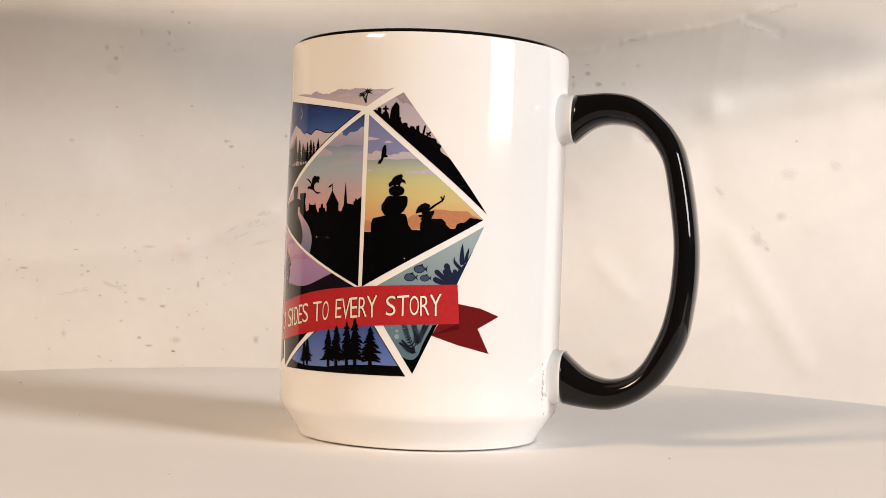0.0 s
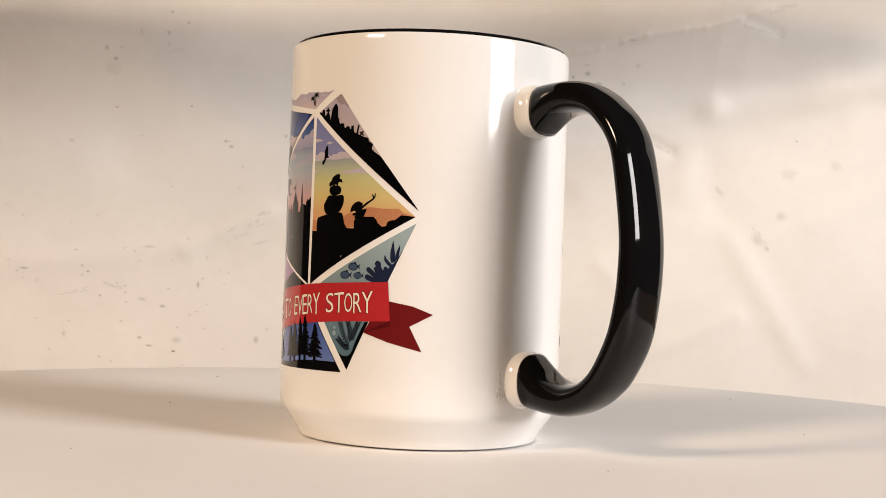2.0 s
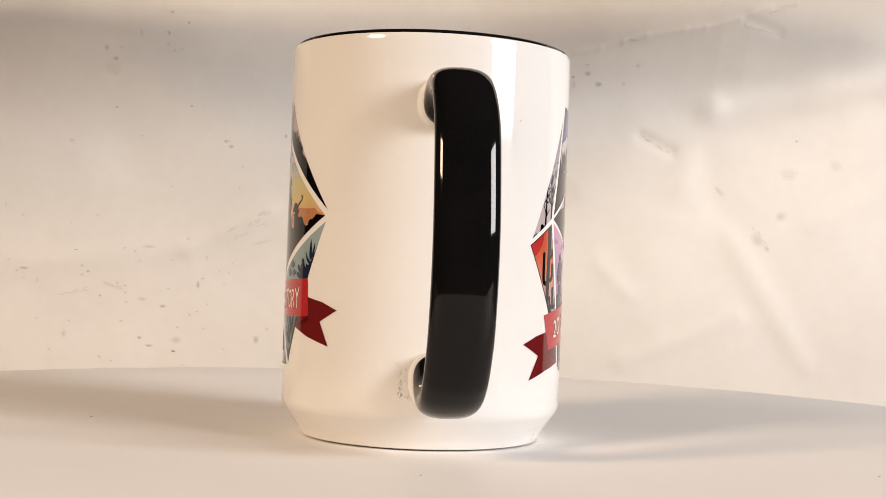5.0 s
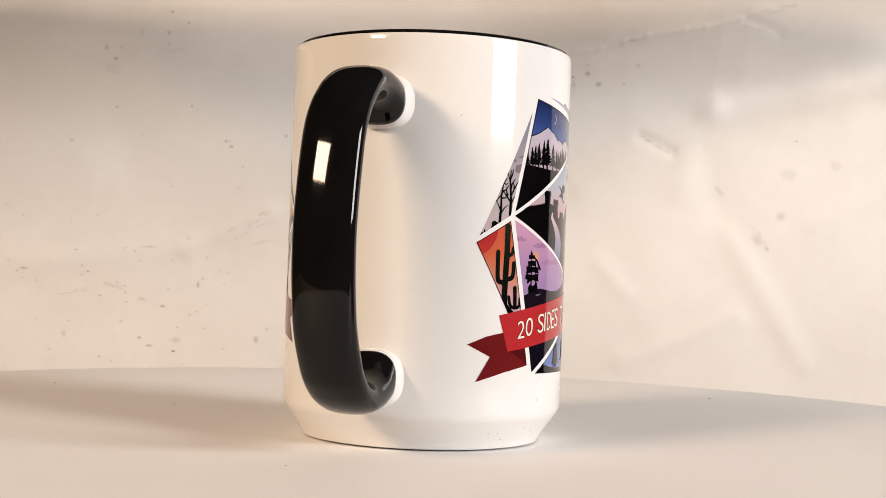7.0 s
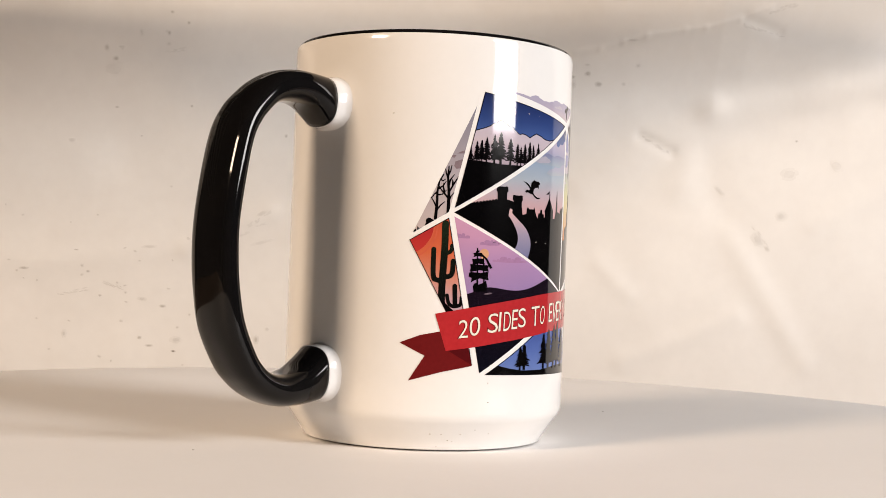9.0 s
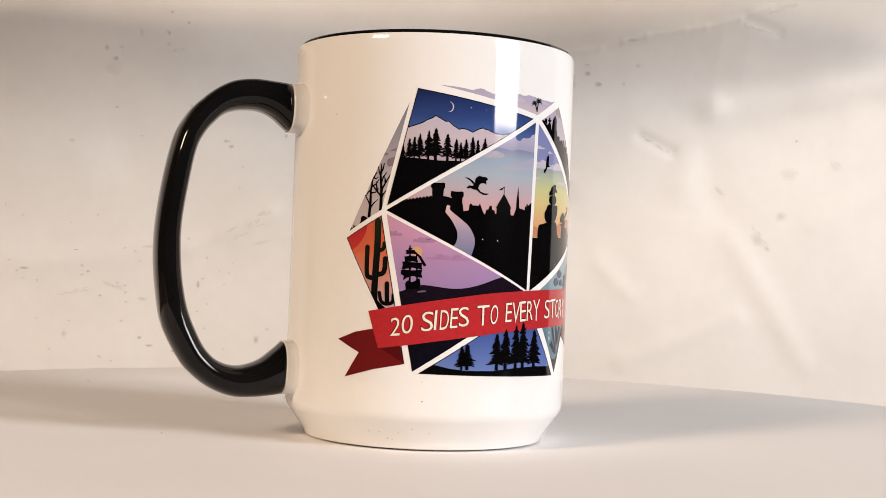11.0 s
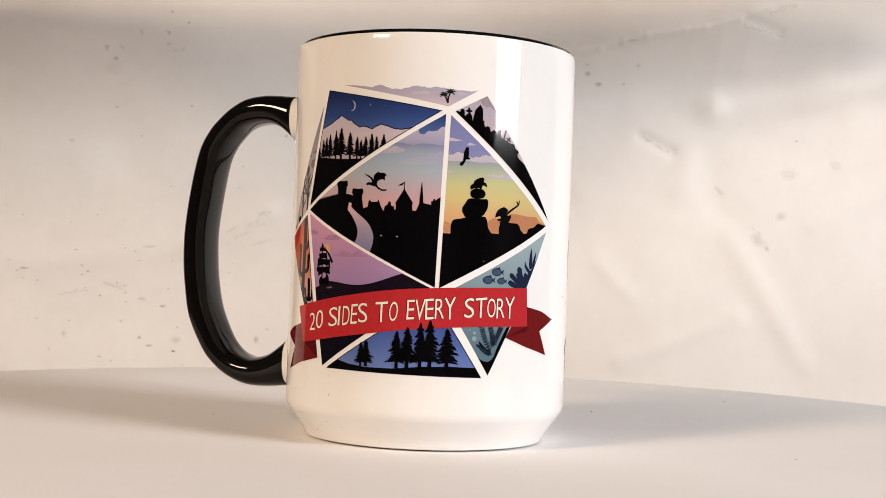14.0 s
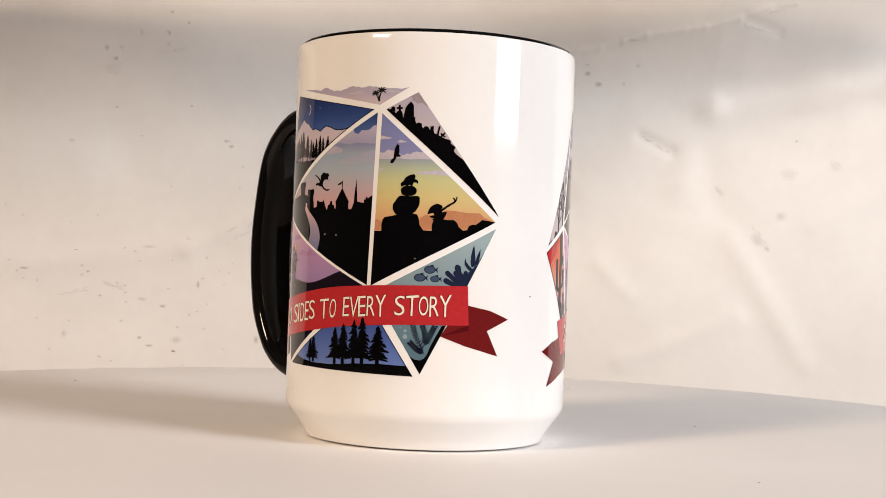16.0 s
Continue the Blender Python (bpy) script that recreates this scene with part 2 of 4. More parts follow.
# broad faint smudges: place, radii and turn
SMUDGES = ((-0.196, 0.1666, 6, 4, 0), (0.2522, 0.1247, 4, 2.6, -0.6), (0.2225, 0.1181, 4.5, 3, 0.2), (0.1792, 0.1064, 4, 1.3, -0.7), (0.2039, 0.077, 3.2, 2.2, -0.8), (0.2103, 0.0715, 1.6, 1, -0.8),
           (0.2184, 0.0917, 2.5, 2, 0), (-0.1024, 0.0815, 2.6, 1, 0.4), (-0.1209, 0.0709, 4.5, 1, 0.55), (-0.1011, 0.0641, 7, 1, 0.3), (-0.1709, 0.0587, 3, 0.7, 0.05), (0.1334, 0.1354, 2.6, 0.9, -0.46),
           (0.141, 0.1312, 2.6, 0.8, -0.6), (0.1461, 0.1289, 1, 0.7, -0.5))
for k, (x, z, rx, rz, turn) in enumerate(SMUDGES):
    fleck("smudge", x, z, rx, rz, (FAINT, SCUFF, SMUDGE) if rx < 4 and k else (FAINT, SCUFF), paper, turn, 700 + k)
rng = random.Random(77)
for k in range(40):
    fleck("dirt_speck", rng.uniform(-0.26, -0.11), 0.03 + 0.03 * rng.gauss(0, 1), rng.uniform(0.4, 0.9), rng.uniform(0.35, 0.6), FAINT_TONES, paper, rng.uniform(-0.5, 0.5), 200 + k)
SCUFFS = (
    (0.1281, 0.1386, 0.1477, 0.1271), (0.2018, 0.0836, 0.2117, 0.0717), (-0.1103, 0.0736, -0.0968, 0.0828), (-0.1238, 0.0627, -0.1, 0.0757), (0.1993, 0.2116, 0.2167, 0.2175),
    (0.1855, 0.204, 0.2103, 0.1997), (-0.1632, 0.178, -0.1528, 0.1801), (-0.199, 0.0355, -0.1868, 0.0325), (-0.2264, 0.0276, -0.2058, 0.0318))
for k, (x0, z0, x1, z1) in enumerate(SCUFFS):
    a = math.atan2(z1 - z0, x1 - x0)
    for i in range(14):
        f = rng.random()
        fleck("scuff", x0 + (x1 - x0) * f + rng.uniform(-0.0008, 0.0008), z0 + (z1 - z0) * f + rng.uniform(-0.0008, 0.0008), rng.uniform(0.8, 2.0), rng.uniform(0.3, 0.7), (FAINT, SCUFF), paper, a + rng.uniform(-0.3, 0.3), 300 + 14 * k + i)

# ---- turntable ----
turntable = new("turntable")
tagged(turntable, "round white turntable board carrying the mug", "turntable")
part("disc", lathe([(0, -0.012), (0.247, -0.012)] + arc(0.247, -0.009, 0.003, -90, 0, 4) + arc(0.248, -0.002, 0.002, 0, 90, 5) + [(0.2, 0), (0.1, 0), (0, 0)], 256), DISC, turntable)
part("hub", lathe([(0, -0.044), (0.07, -0.044), (0.072, -0.042), (0.072, -0.016), (0.05, -0.0122), (0, -0.0122)], 64), RIM_EDGE, turntable, "low round swivel base")

# ---- mug ----
R = 42.5
H = 117.4
mug = new("mug")
tagged(mug, "glossy white ceramic mug with black handle and colourful printed polyhedron", "mug")


def mm(profile):
    return [(r / 1000, z / 1000) for r, z in profile]


outer = [(0, 1.6), (31.5, 1.6), (32.6, 0.9), (34.6, 0.62), (35.8, 0.5)] + arc(36.0, 1.0, 0.5, -80, -30, 4) + [(36.9, 1.9), (38.2, 3.75), (39.8, 6.1)] + arc(37.1, 11.6, 5.4, -36, 0, 9) + \
    [(42.5, 14), (42.5, 20), (42.5, 60), (42.5, 100), (42.52, 111), (42.54, 115.0), (42.5, 115.7), (42.43, 116.3), (42.3, 116.85)]
part("body", lathe(mm(outer), 256), GLAZE, mug)
lip = [(42.3, 116.85)] + arc(40.85, 116.6, 1.42, 12, 170, 10) + [(39.3, 114.5)]
part("rim", lathe(mm(lip), 256), BLACK_GLAZE, mug, "thin black glazed rim")
inner = [(39.3, 114.5), (39.2, 110), (39.0, 60), (38.7, 14)] + arc(33.5, 11.5, 5.2, 0, -90, 6) + [(0, 6.3)]
part("foot_ring", lathe(mm([(29.6, 1.7), (30.0, 0.3), (30.6, 0.0), (31.8, 0.0), (32.4, 0.3), (32.8, 1.0)]), 128), CLAY, mug, "unglazed foot ring")
part("lining", lathe(mm(inner), 128), BLACK_GLAZE, mug, "black glazed inside")

HANDLE_AZ = 72.6


def tube(rim_out, rim_in, half_wide, seg=32, cap=True):
    """An oval bar between an outer and an inner line in the plane of (radius, height), in mm."""
    bm = bmesh.new()
    rings = []
    n = len(rim_out)
    for i, (o, q) in enumerate(zip(rim_out, rim_in)):
        hw = half_wide(i / (n - 1))
        ring = []
        for k in range(seg):
            u = 2 * math.pi * k / seg
            c, s = math.cos(u), math.sin(u)
            c = math.copysign(abs(c) ** 0.8, c)
            s = math.copysign(abs(s) ** 0.8, s)
            r, z = ((a + b) / 2 + (a - b) / 2 * c for a, b in zip(o, q))
            ring.append(bm.verts.new((r / 1000, hw * s / 1000, z / 1000)))
        rings.append(ring)
    for a, b in zip(rings, rings[1:]):
        for k in range(seg):
            bm.faces.new((a[k], a[(k + 1) % seg], b[(k + 1) % seg], b[k]))
    if cap:
        bm.faces.new(rings[0][::-1])
        bm.faces.new(rings[-1])
    bmesh.ops.recalc_face_normals(bm, faces=bm.faces)
    return bm


def spline(points, n):
    """A smooth curve through points (Catmull-Rom)."""
    p = [Vector(q) for q in points]
    p = [2 * p[0] - p[1]] + p + [2 * p[-1] - p[-2]]
    out = []
    for i in range(1, len(p) - 2):
        for k in range(n):
            t = k / n
            a, b, c, d = p[i - 1:i + 3]
            out.append(tuple(0.5 * ((2 * b) + (c - a) * t + (2 * a - 5 * b + 4 * c - d) * t * t + (3 * b - 3 * c + d - a) * t ** 3)))
    out.append(tuple(p[-2]))
    return out


# the loop's outer and inner line, from the upper joint to the lower
bow_out = spline([(46.2, 104.7), (51.8, 105.1), (57.1, 105.2), (62.9, 104.2), (67.8, 101.6), (72.0, 98.1), (75.7, 94.0), (79.1, 87.4), (81.8, 75.5), (83.55, 62.1), (83.75, 52.0), (82.9, 43.0), (80.8, 32.4), (75.4, 22.3),
                  (71.4, 17.9), (67.4, 14.9), (62.9, 12.8), (58.5, 11.8), (53.4, 11.8), (49.0, 12.2), (45.6, 12.7)], 5)
bow_in = spline([(45.8, 90.3), (50.8, 94.4), (55.5, 96.0), (61.0, 95.7), (65.3, 94.1), (68.5, 91.1), (70.8, 88.1), (72.9, 83.6), (74.6, 74.8), (76.35, 61.8), (76.15, 51.4), (75.2, 43.6), (73.3, 36.0), (69.6, 28.0),
                 (66.7, 24.2), (63.9, 22.2), (60.5, 21.1), (57.0, 21.0), (52.2, 22.5), (48.4, 25.3), (44.9, 28.5)], 5)
handle = part("handle", tube(bow_out, bow_in, lambda f: 8.5 - 0.55 * abs(2 * f - 1) ** 3), BLACK_GLAZE, mug, "thick glossy black loop handle")
handle.rotation_euler.z = radians(HANDLE_AZ)
for r0, z0, z1 in ((46.0, 90.3, 104.7), (45.25, 12.7, 28.5)):
    flare = [(r0 + (39.4 - r0) * k / 12, 3.2 * (k / 12) ** 2.6) for k in range(13)]
    j = part("handle_joint", tube([(r, z1 + 0.7 * w) for r, w in flare], [(r, z0 - w) for r, w in flare], lambda f: 7.95 + 3.2 * f ** 2.6), GLAZE, mug, "white glazed joint")
    j.rotation_euler.z = radians(HANDLE_AZ)

# blistered glaze beside the lower joint, dirt on the wall
rng = random.Random(3)
bl = bmesh.new()
for k in range(150):
    sx, z = -81.6 - 6.2 * rng.random() ** 1.3, 19.0 + 3.2 * rng.gauss(0, 1)
    a = radians(175.0) + sx / R
    q = bmesh.ops.create_icosphere(bl, subdivisions=1, radius=1)
    rr = 0.07 + 0.26 * rng.random() ** 2
    lean = rng.uniform(-1.2, 1.2)
    for v in q["verts"]:
        c = v.co * rr * rng.uniform(0.8, 1.2)
        v.co = Vector(((42.65 + c.x * 0.75) * math.cos(a) - c.y * math.sin(a), (42.65 + c.x * 0.75) * math.sin(a) + c.y * math.cos(a), z + c.z * 1.3 + c.y * lean)) / 1000
part("glaze_blisters", bl, GLAZE, mug, "small glossy blisters in the glaze")
for k, (sx, z, rad) in enumerate(((-26.4, 6.7, 40.2), (-21.3, 5.5, 39.35), (-24.0, 20.0, 42.5), (-23.8, 14.6, 42.5), (-40.3, 8.3, 41.0), (-38.1, 8.5, 41.1), (-37.0, 8.5, 41.1), (-40.1, 5.4, 39.3), (-36.6, 5.4, 39.3), (-34.4, 3.5, 38.0),
                                  (-32.9, 3.2, 37.8), (-30.6, 5.4, 39.3), (-24.6, 7.6, 40.6), (-37.8, 1.7, 36.75), (43.5, 2.4, 37.2), (56.9, 44.5, 42.5), (-53.7, 94.3, 42.5))):
    a = radians(175.0) + sx / R
    bm = bmesh.new()
    bmesh.ops.create_icosphere(bm, subdivisions=1, radius=rng.uniform(0.18, 0.32) / 1000)
    for v in bm.verts:
        v.co = Vector((v.co.x * 0.4, v.co.y * rng.uniform(0.8, 1.6), v.co.z)) + Vector((rad / 1000, 0, z / 1000))
    bmesh.ops.rotate(bm, verts=bm.verts, cent=(0, 0, 0), matrix=Matrix.Rotation(a, 3, "Z"))
    part("dirt_speck", bm, GRIME if k % 3 else SPECK, mug)
for k, (x, y, r) in enumerate(((0.0886, -0.0596, 0.5), (0.032, 0.071, 0.4), (0.15, -0.12, 0.6), (-0.09, 0.10, 0.4), (-0.12, -0.16, 0.6), (0.05, 0.19, 0.7), (0.19, 0.03, 0.6), (-0.02, -0.11, 0.35), (-0.2, 0.05, 0.6))):
    bm = bmesh.new()
    bmesh.ops.create_icosphere(bm, subdivisions=1, radius=r / 1000)
    for v in bm.verts:
        v.co = Vector((x + v.co.x * rng.uniform(0.8, 1.5), y + v.co.y, 0.0001 + v.co.z * 0.35))
    part("dirt_speck", bm, GRIME, turntable)

# ---- the print: a many-sided die of little scenes, twice round the mug ----
# Print space is (s, z) in millimetres: s along the wall from the print's middle, z above the table.
PRINT_AZ = 175.0
SECOND_TURN = -210.4
STEP = 1.6


def signed_area(poly):
    return 0.5 * sum(a[0] * b[1] - b[0] * a[1] for a, b in zip(poly, poly[1:] + poly[:1]))


def askew(s, z):
    """The second print sits a little crooked and low on the wall."""
    c, q = math.cos(radians(1.6)), math.sin(radians(1.6))
    return 0.2 + 0.985 * s * c - (z - 60) * q, 59.35 + s * q + (z - 60) * c


def wrap(polys, layer, facet=None, crooked=False):
    """Lays flat outlines, clipped to a convex facet, on the mug's wall as one thin inked sheet."""
    out = bmesh.new()
    for k, poly in enumerate(polys):
        poly = [tuple(p) for p in poly]
        if signed_area(poly) < 0:
            poly = poly[::-1]
        bm = bmesh.new()
        face = bm.faces.new([bm.verts.new((s, z, 0)) for s, z in poly])
        face.normal_update()
        if len(poly) > 3:
            bmesh.ops.triangulate(bm, faces=[face])
        if facet:
            f = list(facet) if signed_area(list(facet)) > 0 else list(facet)[::-1]
            for a, b in zip(f, f[1:] + f[:1]):
                bmesh.ops.bisect_plane(bm, geom=bm.verts[:] + bm.edges[:] + bm.faces[:], dist=1e-5, plane_co=(*a, 0),
                                       plane_no=(b[1] - a[1], a[0] - b[0], 0), clear_outer=True)
        if bm.faces:
            lo, hi = min(v.co.x for v in bm.verts), max(v.co.x for v in bm.verts)
            for i in range(math.ceil(lo / STEP), math.floor(hi / STEP) + 1):
                bmesh.ops.bisect_plane(bm, geom=bm.verts[:] + bm.edges[:] + bm.faces[:], dist=1e-5, plane_co=(i * STEP, 0, 0), plane_no=(1, 0, 0))
            rad = (R + 0.03 + layer * 0.022 + k * 0.0005) / 1000
            made = {}
            for v in bm.verts:
                s, z = askew(v.co.x, v.co.y) if crooked else (v.co.x, v.co.y)
                a = radians(PRINT_AZ) + s / R
                made[v] = out.verts.new((rad * math.cos(a), rad * math.sin(a), z / 1000))
            for f in bm.faces:
                out.faces.new([made[v] for v in f.verts])
        bm.free()
    return out


def printed(name, polys, material, layer, facet=None, parents=None, label=""):
    """The same inked shape in both prints. Returns the two objects, which carry the shapes drawn on them."""
    made = []
    for i in range(2):
        me = mesh_from(name, wrap(polys, layer, facet, i == 1), material)
        me.normals_split_custom_set_from_vertices([Vector((v.co.x, v.co.y, 0)).normalized() for v in me.vertices])
        ob = new(name, me)
        ob.parent = parents[i] if parents else mug
        if not parents and i:
            ob.rotation_euler.z = radians(SECOND_TURN)
        made.append(tagged(ob, label))
    return made


def stroke(points, w0, w1=None):
    """A brush line as an outline, tapering from w0 to w1."""
    w1 = w0 if w1 is None else w1
    p = [Vector(q) for q in points]
    left, right = [], []
    for i, q in enumerate(p):
        t = (p[min(i + 1, len(p) - 1)] - p[max(i - 1, 0)]).normalized()
        w = (w0 + (w1 - w0) * i / (len(p) - 1)) / 2
        left.append((q.x - t.y * w, q.y + t.x * w))
        right.append((q.x + t.y * w, q.y - t.x * w))
    return left + right[::-1]


def oval(cx, cz, rx, rz, n=18, turn=0.0, rough=0.0, seed=0, square=1.0):
    rng = random.Random(seed)
    c, s = math.cos(radians(turn)), math.sin(radians(turn))
    pts = []
    for i in range(n):
        a = 2 * math.pi * i / n
        k = 1 + rough * rng.uniform(-1, 1)
        x, z = (r0 * k * math.copysign(abs(q) ** square, q) for r0, q in ((rx, math.cos(a)), (rz, math.sin(a))))
        pts.append((cx + x * c - z * s, cz + x * s + z * c))
    return pts


def conifer(x, z0, h, w, seed=0, tiers=7):
    """A ragged fir with drooping boughs and a bare foot."""
    rng = random.Random(seed)
    side_l, side_r = [], []
    foot = z0 + h * 0.17
    for i in range(tiers):
        f = 1 - i / tiers
        z = foot + (z0 + h - foot) * (i / tiers)
        for side, pts in ((-1, side_l), (1, side_r)):
            reach = w / 2 * (0.08 + 0.97 * f ** 0.9) * rng.uniform(0.7, 1.3)
            pts.append((x + side * reach, z - h * 0.055 * rng.uniform(0.3, 1.5)))
            pts.append((x + side * reach * 0.8, z + h / tiers * 0.12))
            pts.append((x + side * reach * rng.uniform(0.3, 0.45), z + h / tiers * 0.5))
    trunk = w * 0.075
    return [(x - trunk, foot), (x - trunk * 1.2, z0), (x + trunk * 1.2, z0), (x + trunk, foot)] + side_r + [(x, z0 + h)] + side_l[::-1]


def cloud(x0, x1, z, h, seed=0):
    """A flat-bottomed bank of cloud with rounded lumps along its top."""
    rng = random.Random(seed)
    top, x = [], x0
    while x < x1 - 0.3:
        w = min(rng.uniform(0.9, 2.6), x1 - x)
        f = (x + w / 2 - x0) / (x1 - x0)
        lift = h * min(1, 3.5 * f, 3.5 * (1 - f)) * rng.uniform(0.35, 0.75)
        bulge = min(0.45 * w, h * 0.42) * rng.uniform(0.6, 1.0)
        for i in range(6):
            a = math.pi * (1 - i / 5)
            top.append((x + w / 2 + w / 2 * math.cos(a), z + 0.06 + lift + bulge * math.sin(a)))
        x += w
    low = [(x0 + (x1 - x0) * i / 6, z - (0.12 * h * rng.random() if 0 < i < 6 else 0)) for i in range(7)]
    return low + [p for p in top[::-1] if x0 < p[0] < x1]


P = {}
INK = ink("black_ink", [(0, rgb(9, 8, 10))])
SEA_INK = ink("navy_ink", [(0, rgb(38, 46, 74))])
FISH_INK = ink("slate_ink", [(0, rgb(72, 92, 122))])
CLOUD_INK = ink("lilac_cloud_ink", [(0, rgb(216, 206, 218))])

PALE = ink("cream_ink", [(0, (0.72, 0.67, 0.57))])
RED = ink("red_ink", [(0, rgb(210, 34, 42))])
DARK_RED = ink("dark_red_ink", [(0, rgb(126, 22, 24))])
FOLD_RED = ink("fold_red_ink", [(0, rgb(98, 14, 20))])

# night over a fir wood
NIGHT = [(-28.1, 101.3), (-35.65, 68.5), (7.6, 95.2)]
P["night"] = printed("printed_panel", [NIGHT], ink("night_sky_ink", [(0, rgb(78, 112, 184)), (0.45, rgb(52, 78, 146)), (1, rgb(30, 42, 92))], 88, 101.3), 0, None, None, "printed night sky over snowy hills")
ridge = [(-34, 90), (-32, 90.2), (-30.4, 90.4), (-28.2, 91.1), (-26.4, 91.8), (-25.1, 92.6), (-23.9, 93.1), (-22.9, 93.8), (-21.7, 93.2), (-20, 92.3), (-19.2, 92.4), (-18.1, 91.4), (-16.3, 90.3), (-15.2, 90.6), (-14, 90.4), (-12.3, 89.7), (-11, 90.5), (-9.6, 91.1), (-8.6, 90.8), (-7.5, 90.6), (-6.4, 90.1), (-5.3, 89.8), (-3.2, 89.7), (-1.1, 90.1), (0.9, 90.8), (4, 91.5)]
printed("mountain", [ridge + [(4, 70), (-36, 70)]], ink("snow_ink", [(0, rgb(196, 176, 190)), (0.5, rgb(222, 205, 216)), (1, rgb(214, 204, 224))], 82, 93.7), 1, NIGHT, P["night"], "pale lilac hills")
firs = [(-33.6, 87.0), (-31.8, 86.4), (-29.9, 87.4), (-28.5, 87.9), (-27.0, 88.8), (-24.6, 89.8), (-22.6, 90.4), (-19.3, 89.0), (-16.9, 87.7), (-15.6, 86.9), (-14.1, 87.8), (-12.2, 88.6), (-10.7, 87.8), (-8.6, 88.5), (-7.0, 86.6)]
for i, (x, top) in enumerate(firs):
    printed("fir", [conifer(x, 81.3, top - 81.3, 0.42 * (top - 81.3) + (0.9 if i in (6, 7) else 0), i, 9)], INK, 3, NIGHT, P["night"])
printed("forest_floor", [[(-37, 82.2), (-30, 82.0), (-22, 81.4), (-15, 81.5), (-12, 82.4), (-8, 84.2), (0, 86), (4, 88), (4, 66), (-37, 66)]], INK, 2, NIGHT, P["night"])
moon = [(-19.15 + 1.2 * math.cos(radians(a)), 96.4 + 1.45 * math.sin(radians(a))) for a in range(-105, 106, 15)] + \
       [(-19.5 + 1.22 * math.cos(radians(a)), 96.45 + 1.42 * math.sin(radians(a))) for a in range(95, -96, -15)]
printed("moon", [moon], ink("moon_ink", [(0, rgb(214, 216, 226))]), 2, NIGHT, P["night"], "thin crescent moon")
for x, z, r in ((-13.0, 96.5, 0.13), (-8.5, 96.2, 0.07)):
    printed("star", [oval(x, z, r, r, 8)], PALE, 2, NIGHT, P["night"])

# bare trees
DEAD = [(-30.3, 97.3), (-47.1, 61.2), (-37.3, 67.3)]
P["dead"] = printed("printed_panel", [DEAD], ink("grey_dusk_ink", [(0, rgb(222, 204, 202)), (0.45, rgb(196, 186, 194)), (1, rgb(140, 138, 156))], 62, 97), 0, None, None, "printed grey dusk with bare trees")
printed("cloud", [[(-36.3, 80.1), (-36, 81.4), (-34.5, 81.9), (-33.4, 82.4), (-34.2, 79.6), (-35.6, 79.3)], [(-35.6, 83.6), (-34.5, 84.2), (-33.3, 84.6), (-33.6, 83.7)], [(-37.4, 82.5), (-36.6, 83.2), (-35.8, 83.1), (-36.2, 82.4)]], ink("mauve_ink", [(0, rgb(150, 130, 138))]), 1, DEAD, P["dead"])
printed("bare_tree", [stroke([(-41, 65), (-40.7, 69.5), (-40.7, 72.7), (-40.2, 75.8), (-39, 77.8)], 0.9, 0.25),
                      stroke([(-40.7, 68.2), (-41.6, 70), (-42.8, 71.9)], 0.5, 0.18),
                      stroke([(-40.8, 67.6), (-39.6, 69.2), (-38.5, 70.1)], 0.5, 0.18),
                      stroke([(-40.7, 71.9), (-39.3, 72.1), (-38.2, 73.3)], 0.5, 0.18),
                      stroke([(-40.6, 73.5), (-39.1, 74.5), (-38.3, 75.8)], 0.5, 0.18),
                      stroke([(-40.7, 72.7), (-41.5, 72.1), (-42.1, 71.1)], 0.5, 0.18),
                      stroke([(-40, 76.4), (-39.3, 75.8), (-38.5, 76.4)], 0.5, 0.18)], INK, 2, DEAD, P["dead"])
printed("bare_tree", [stroke([(-37.5, 67.1), (-37.5, 72.7), (-37.9, 76.9), (-37.7, 80.1)], 1, 0.3),
                      stroke([(-37.6, 71.1), (-39.5, 73.2), (-40.8, 75)], 0.55, 0.2),
                      stroke([(-37.7, 72.4), (-35.9, 75.6), (-34.8, 77.4)], 0.55, 0.2),
                      stroke([(-37.6, 74.8), (-37.1, 76.4), (-36.1, 77.7)], 0.55, 0.2),
                      stroke([(-37.9, 77.4), (-37.2, 78.8), (-36.9, 80.3)], 0.55, 0.2),
                      stroke([(-37.8, 76.6), (-38.4, 78), (-38.7, 79.5)], 0.55, 0.2),
                      stroke([(-37.5, 70.3), (-36.9, 71.6), (-36.1, 72.7)], 0.55, 0.2),
                      stroke([(-38.7, 72.4), (-39.1, 74.3), (-39, 75.3)], 0.55, 0.2),
                      stroke([(-36.5, 74.8), (-36.5, 75.8), (-36.9, 76.6)], 0.55, 0.2)], INK, 2, DEAD, P["dead"])
printed("undergrowth", [[(-48, 60.5), (-47.2, 61.2), (-46.4, 62.3), (-46, 61.7), (-45.8, 63.1), (-45.4, 62.4), (-43.9, 63.1), (-43.6, 64), (-42, 65.2), (-41, 64.7), (-37.1, 67.7), (-36, 66)], oval(-42.7, 64.6, 0.9, 0.9, 10)], INK, 2, DEAD, P["dead"])

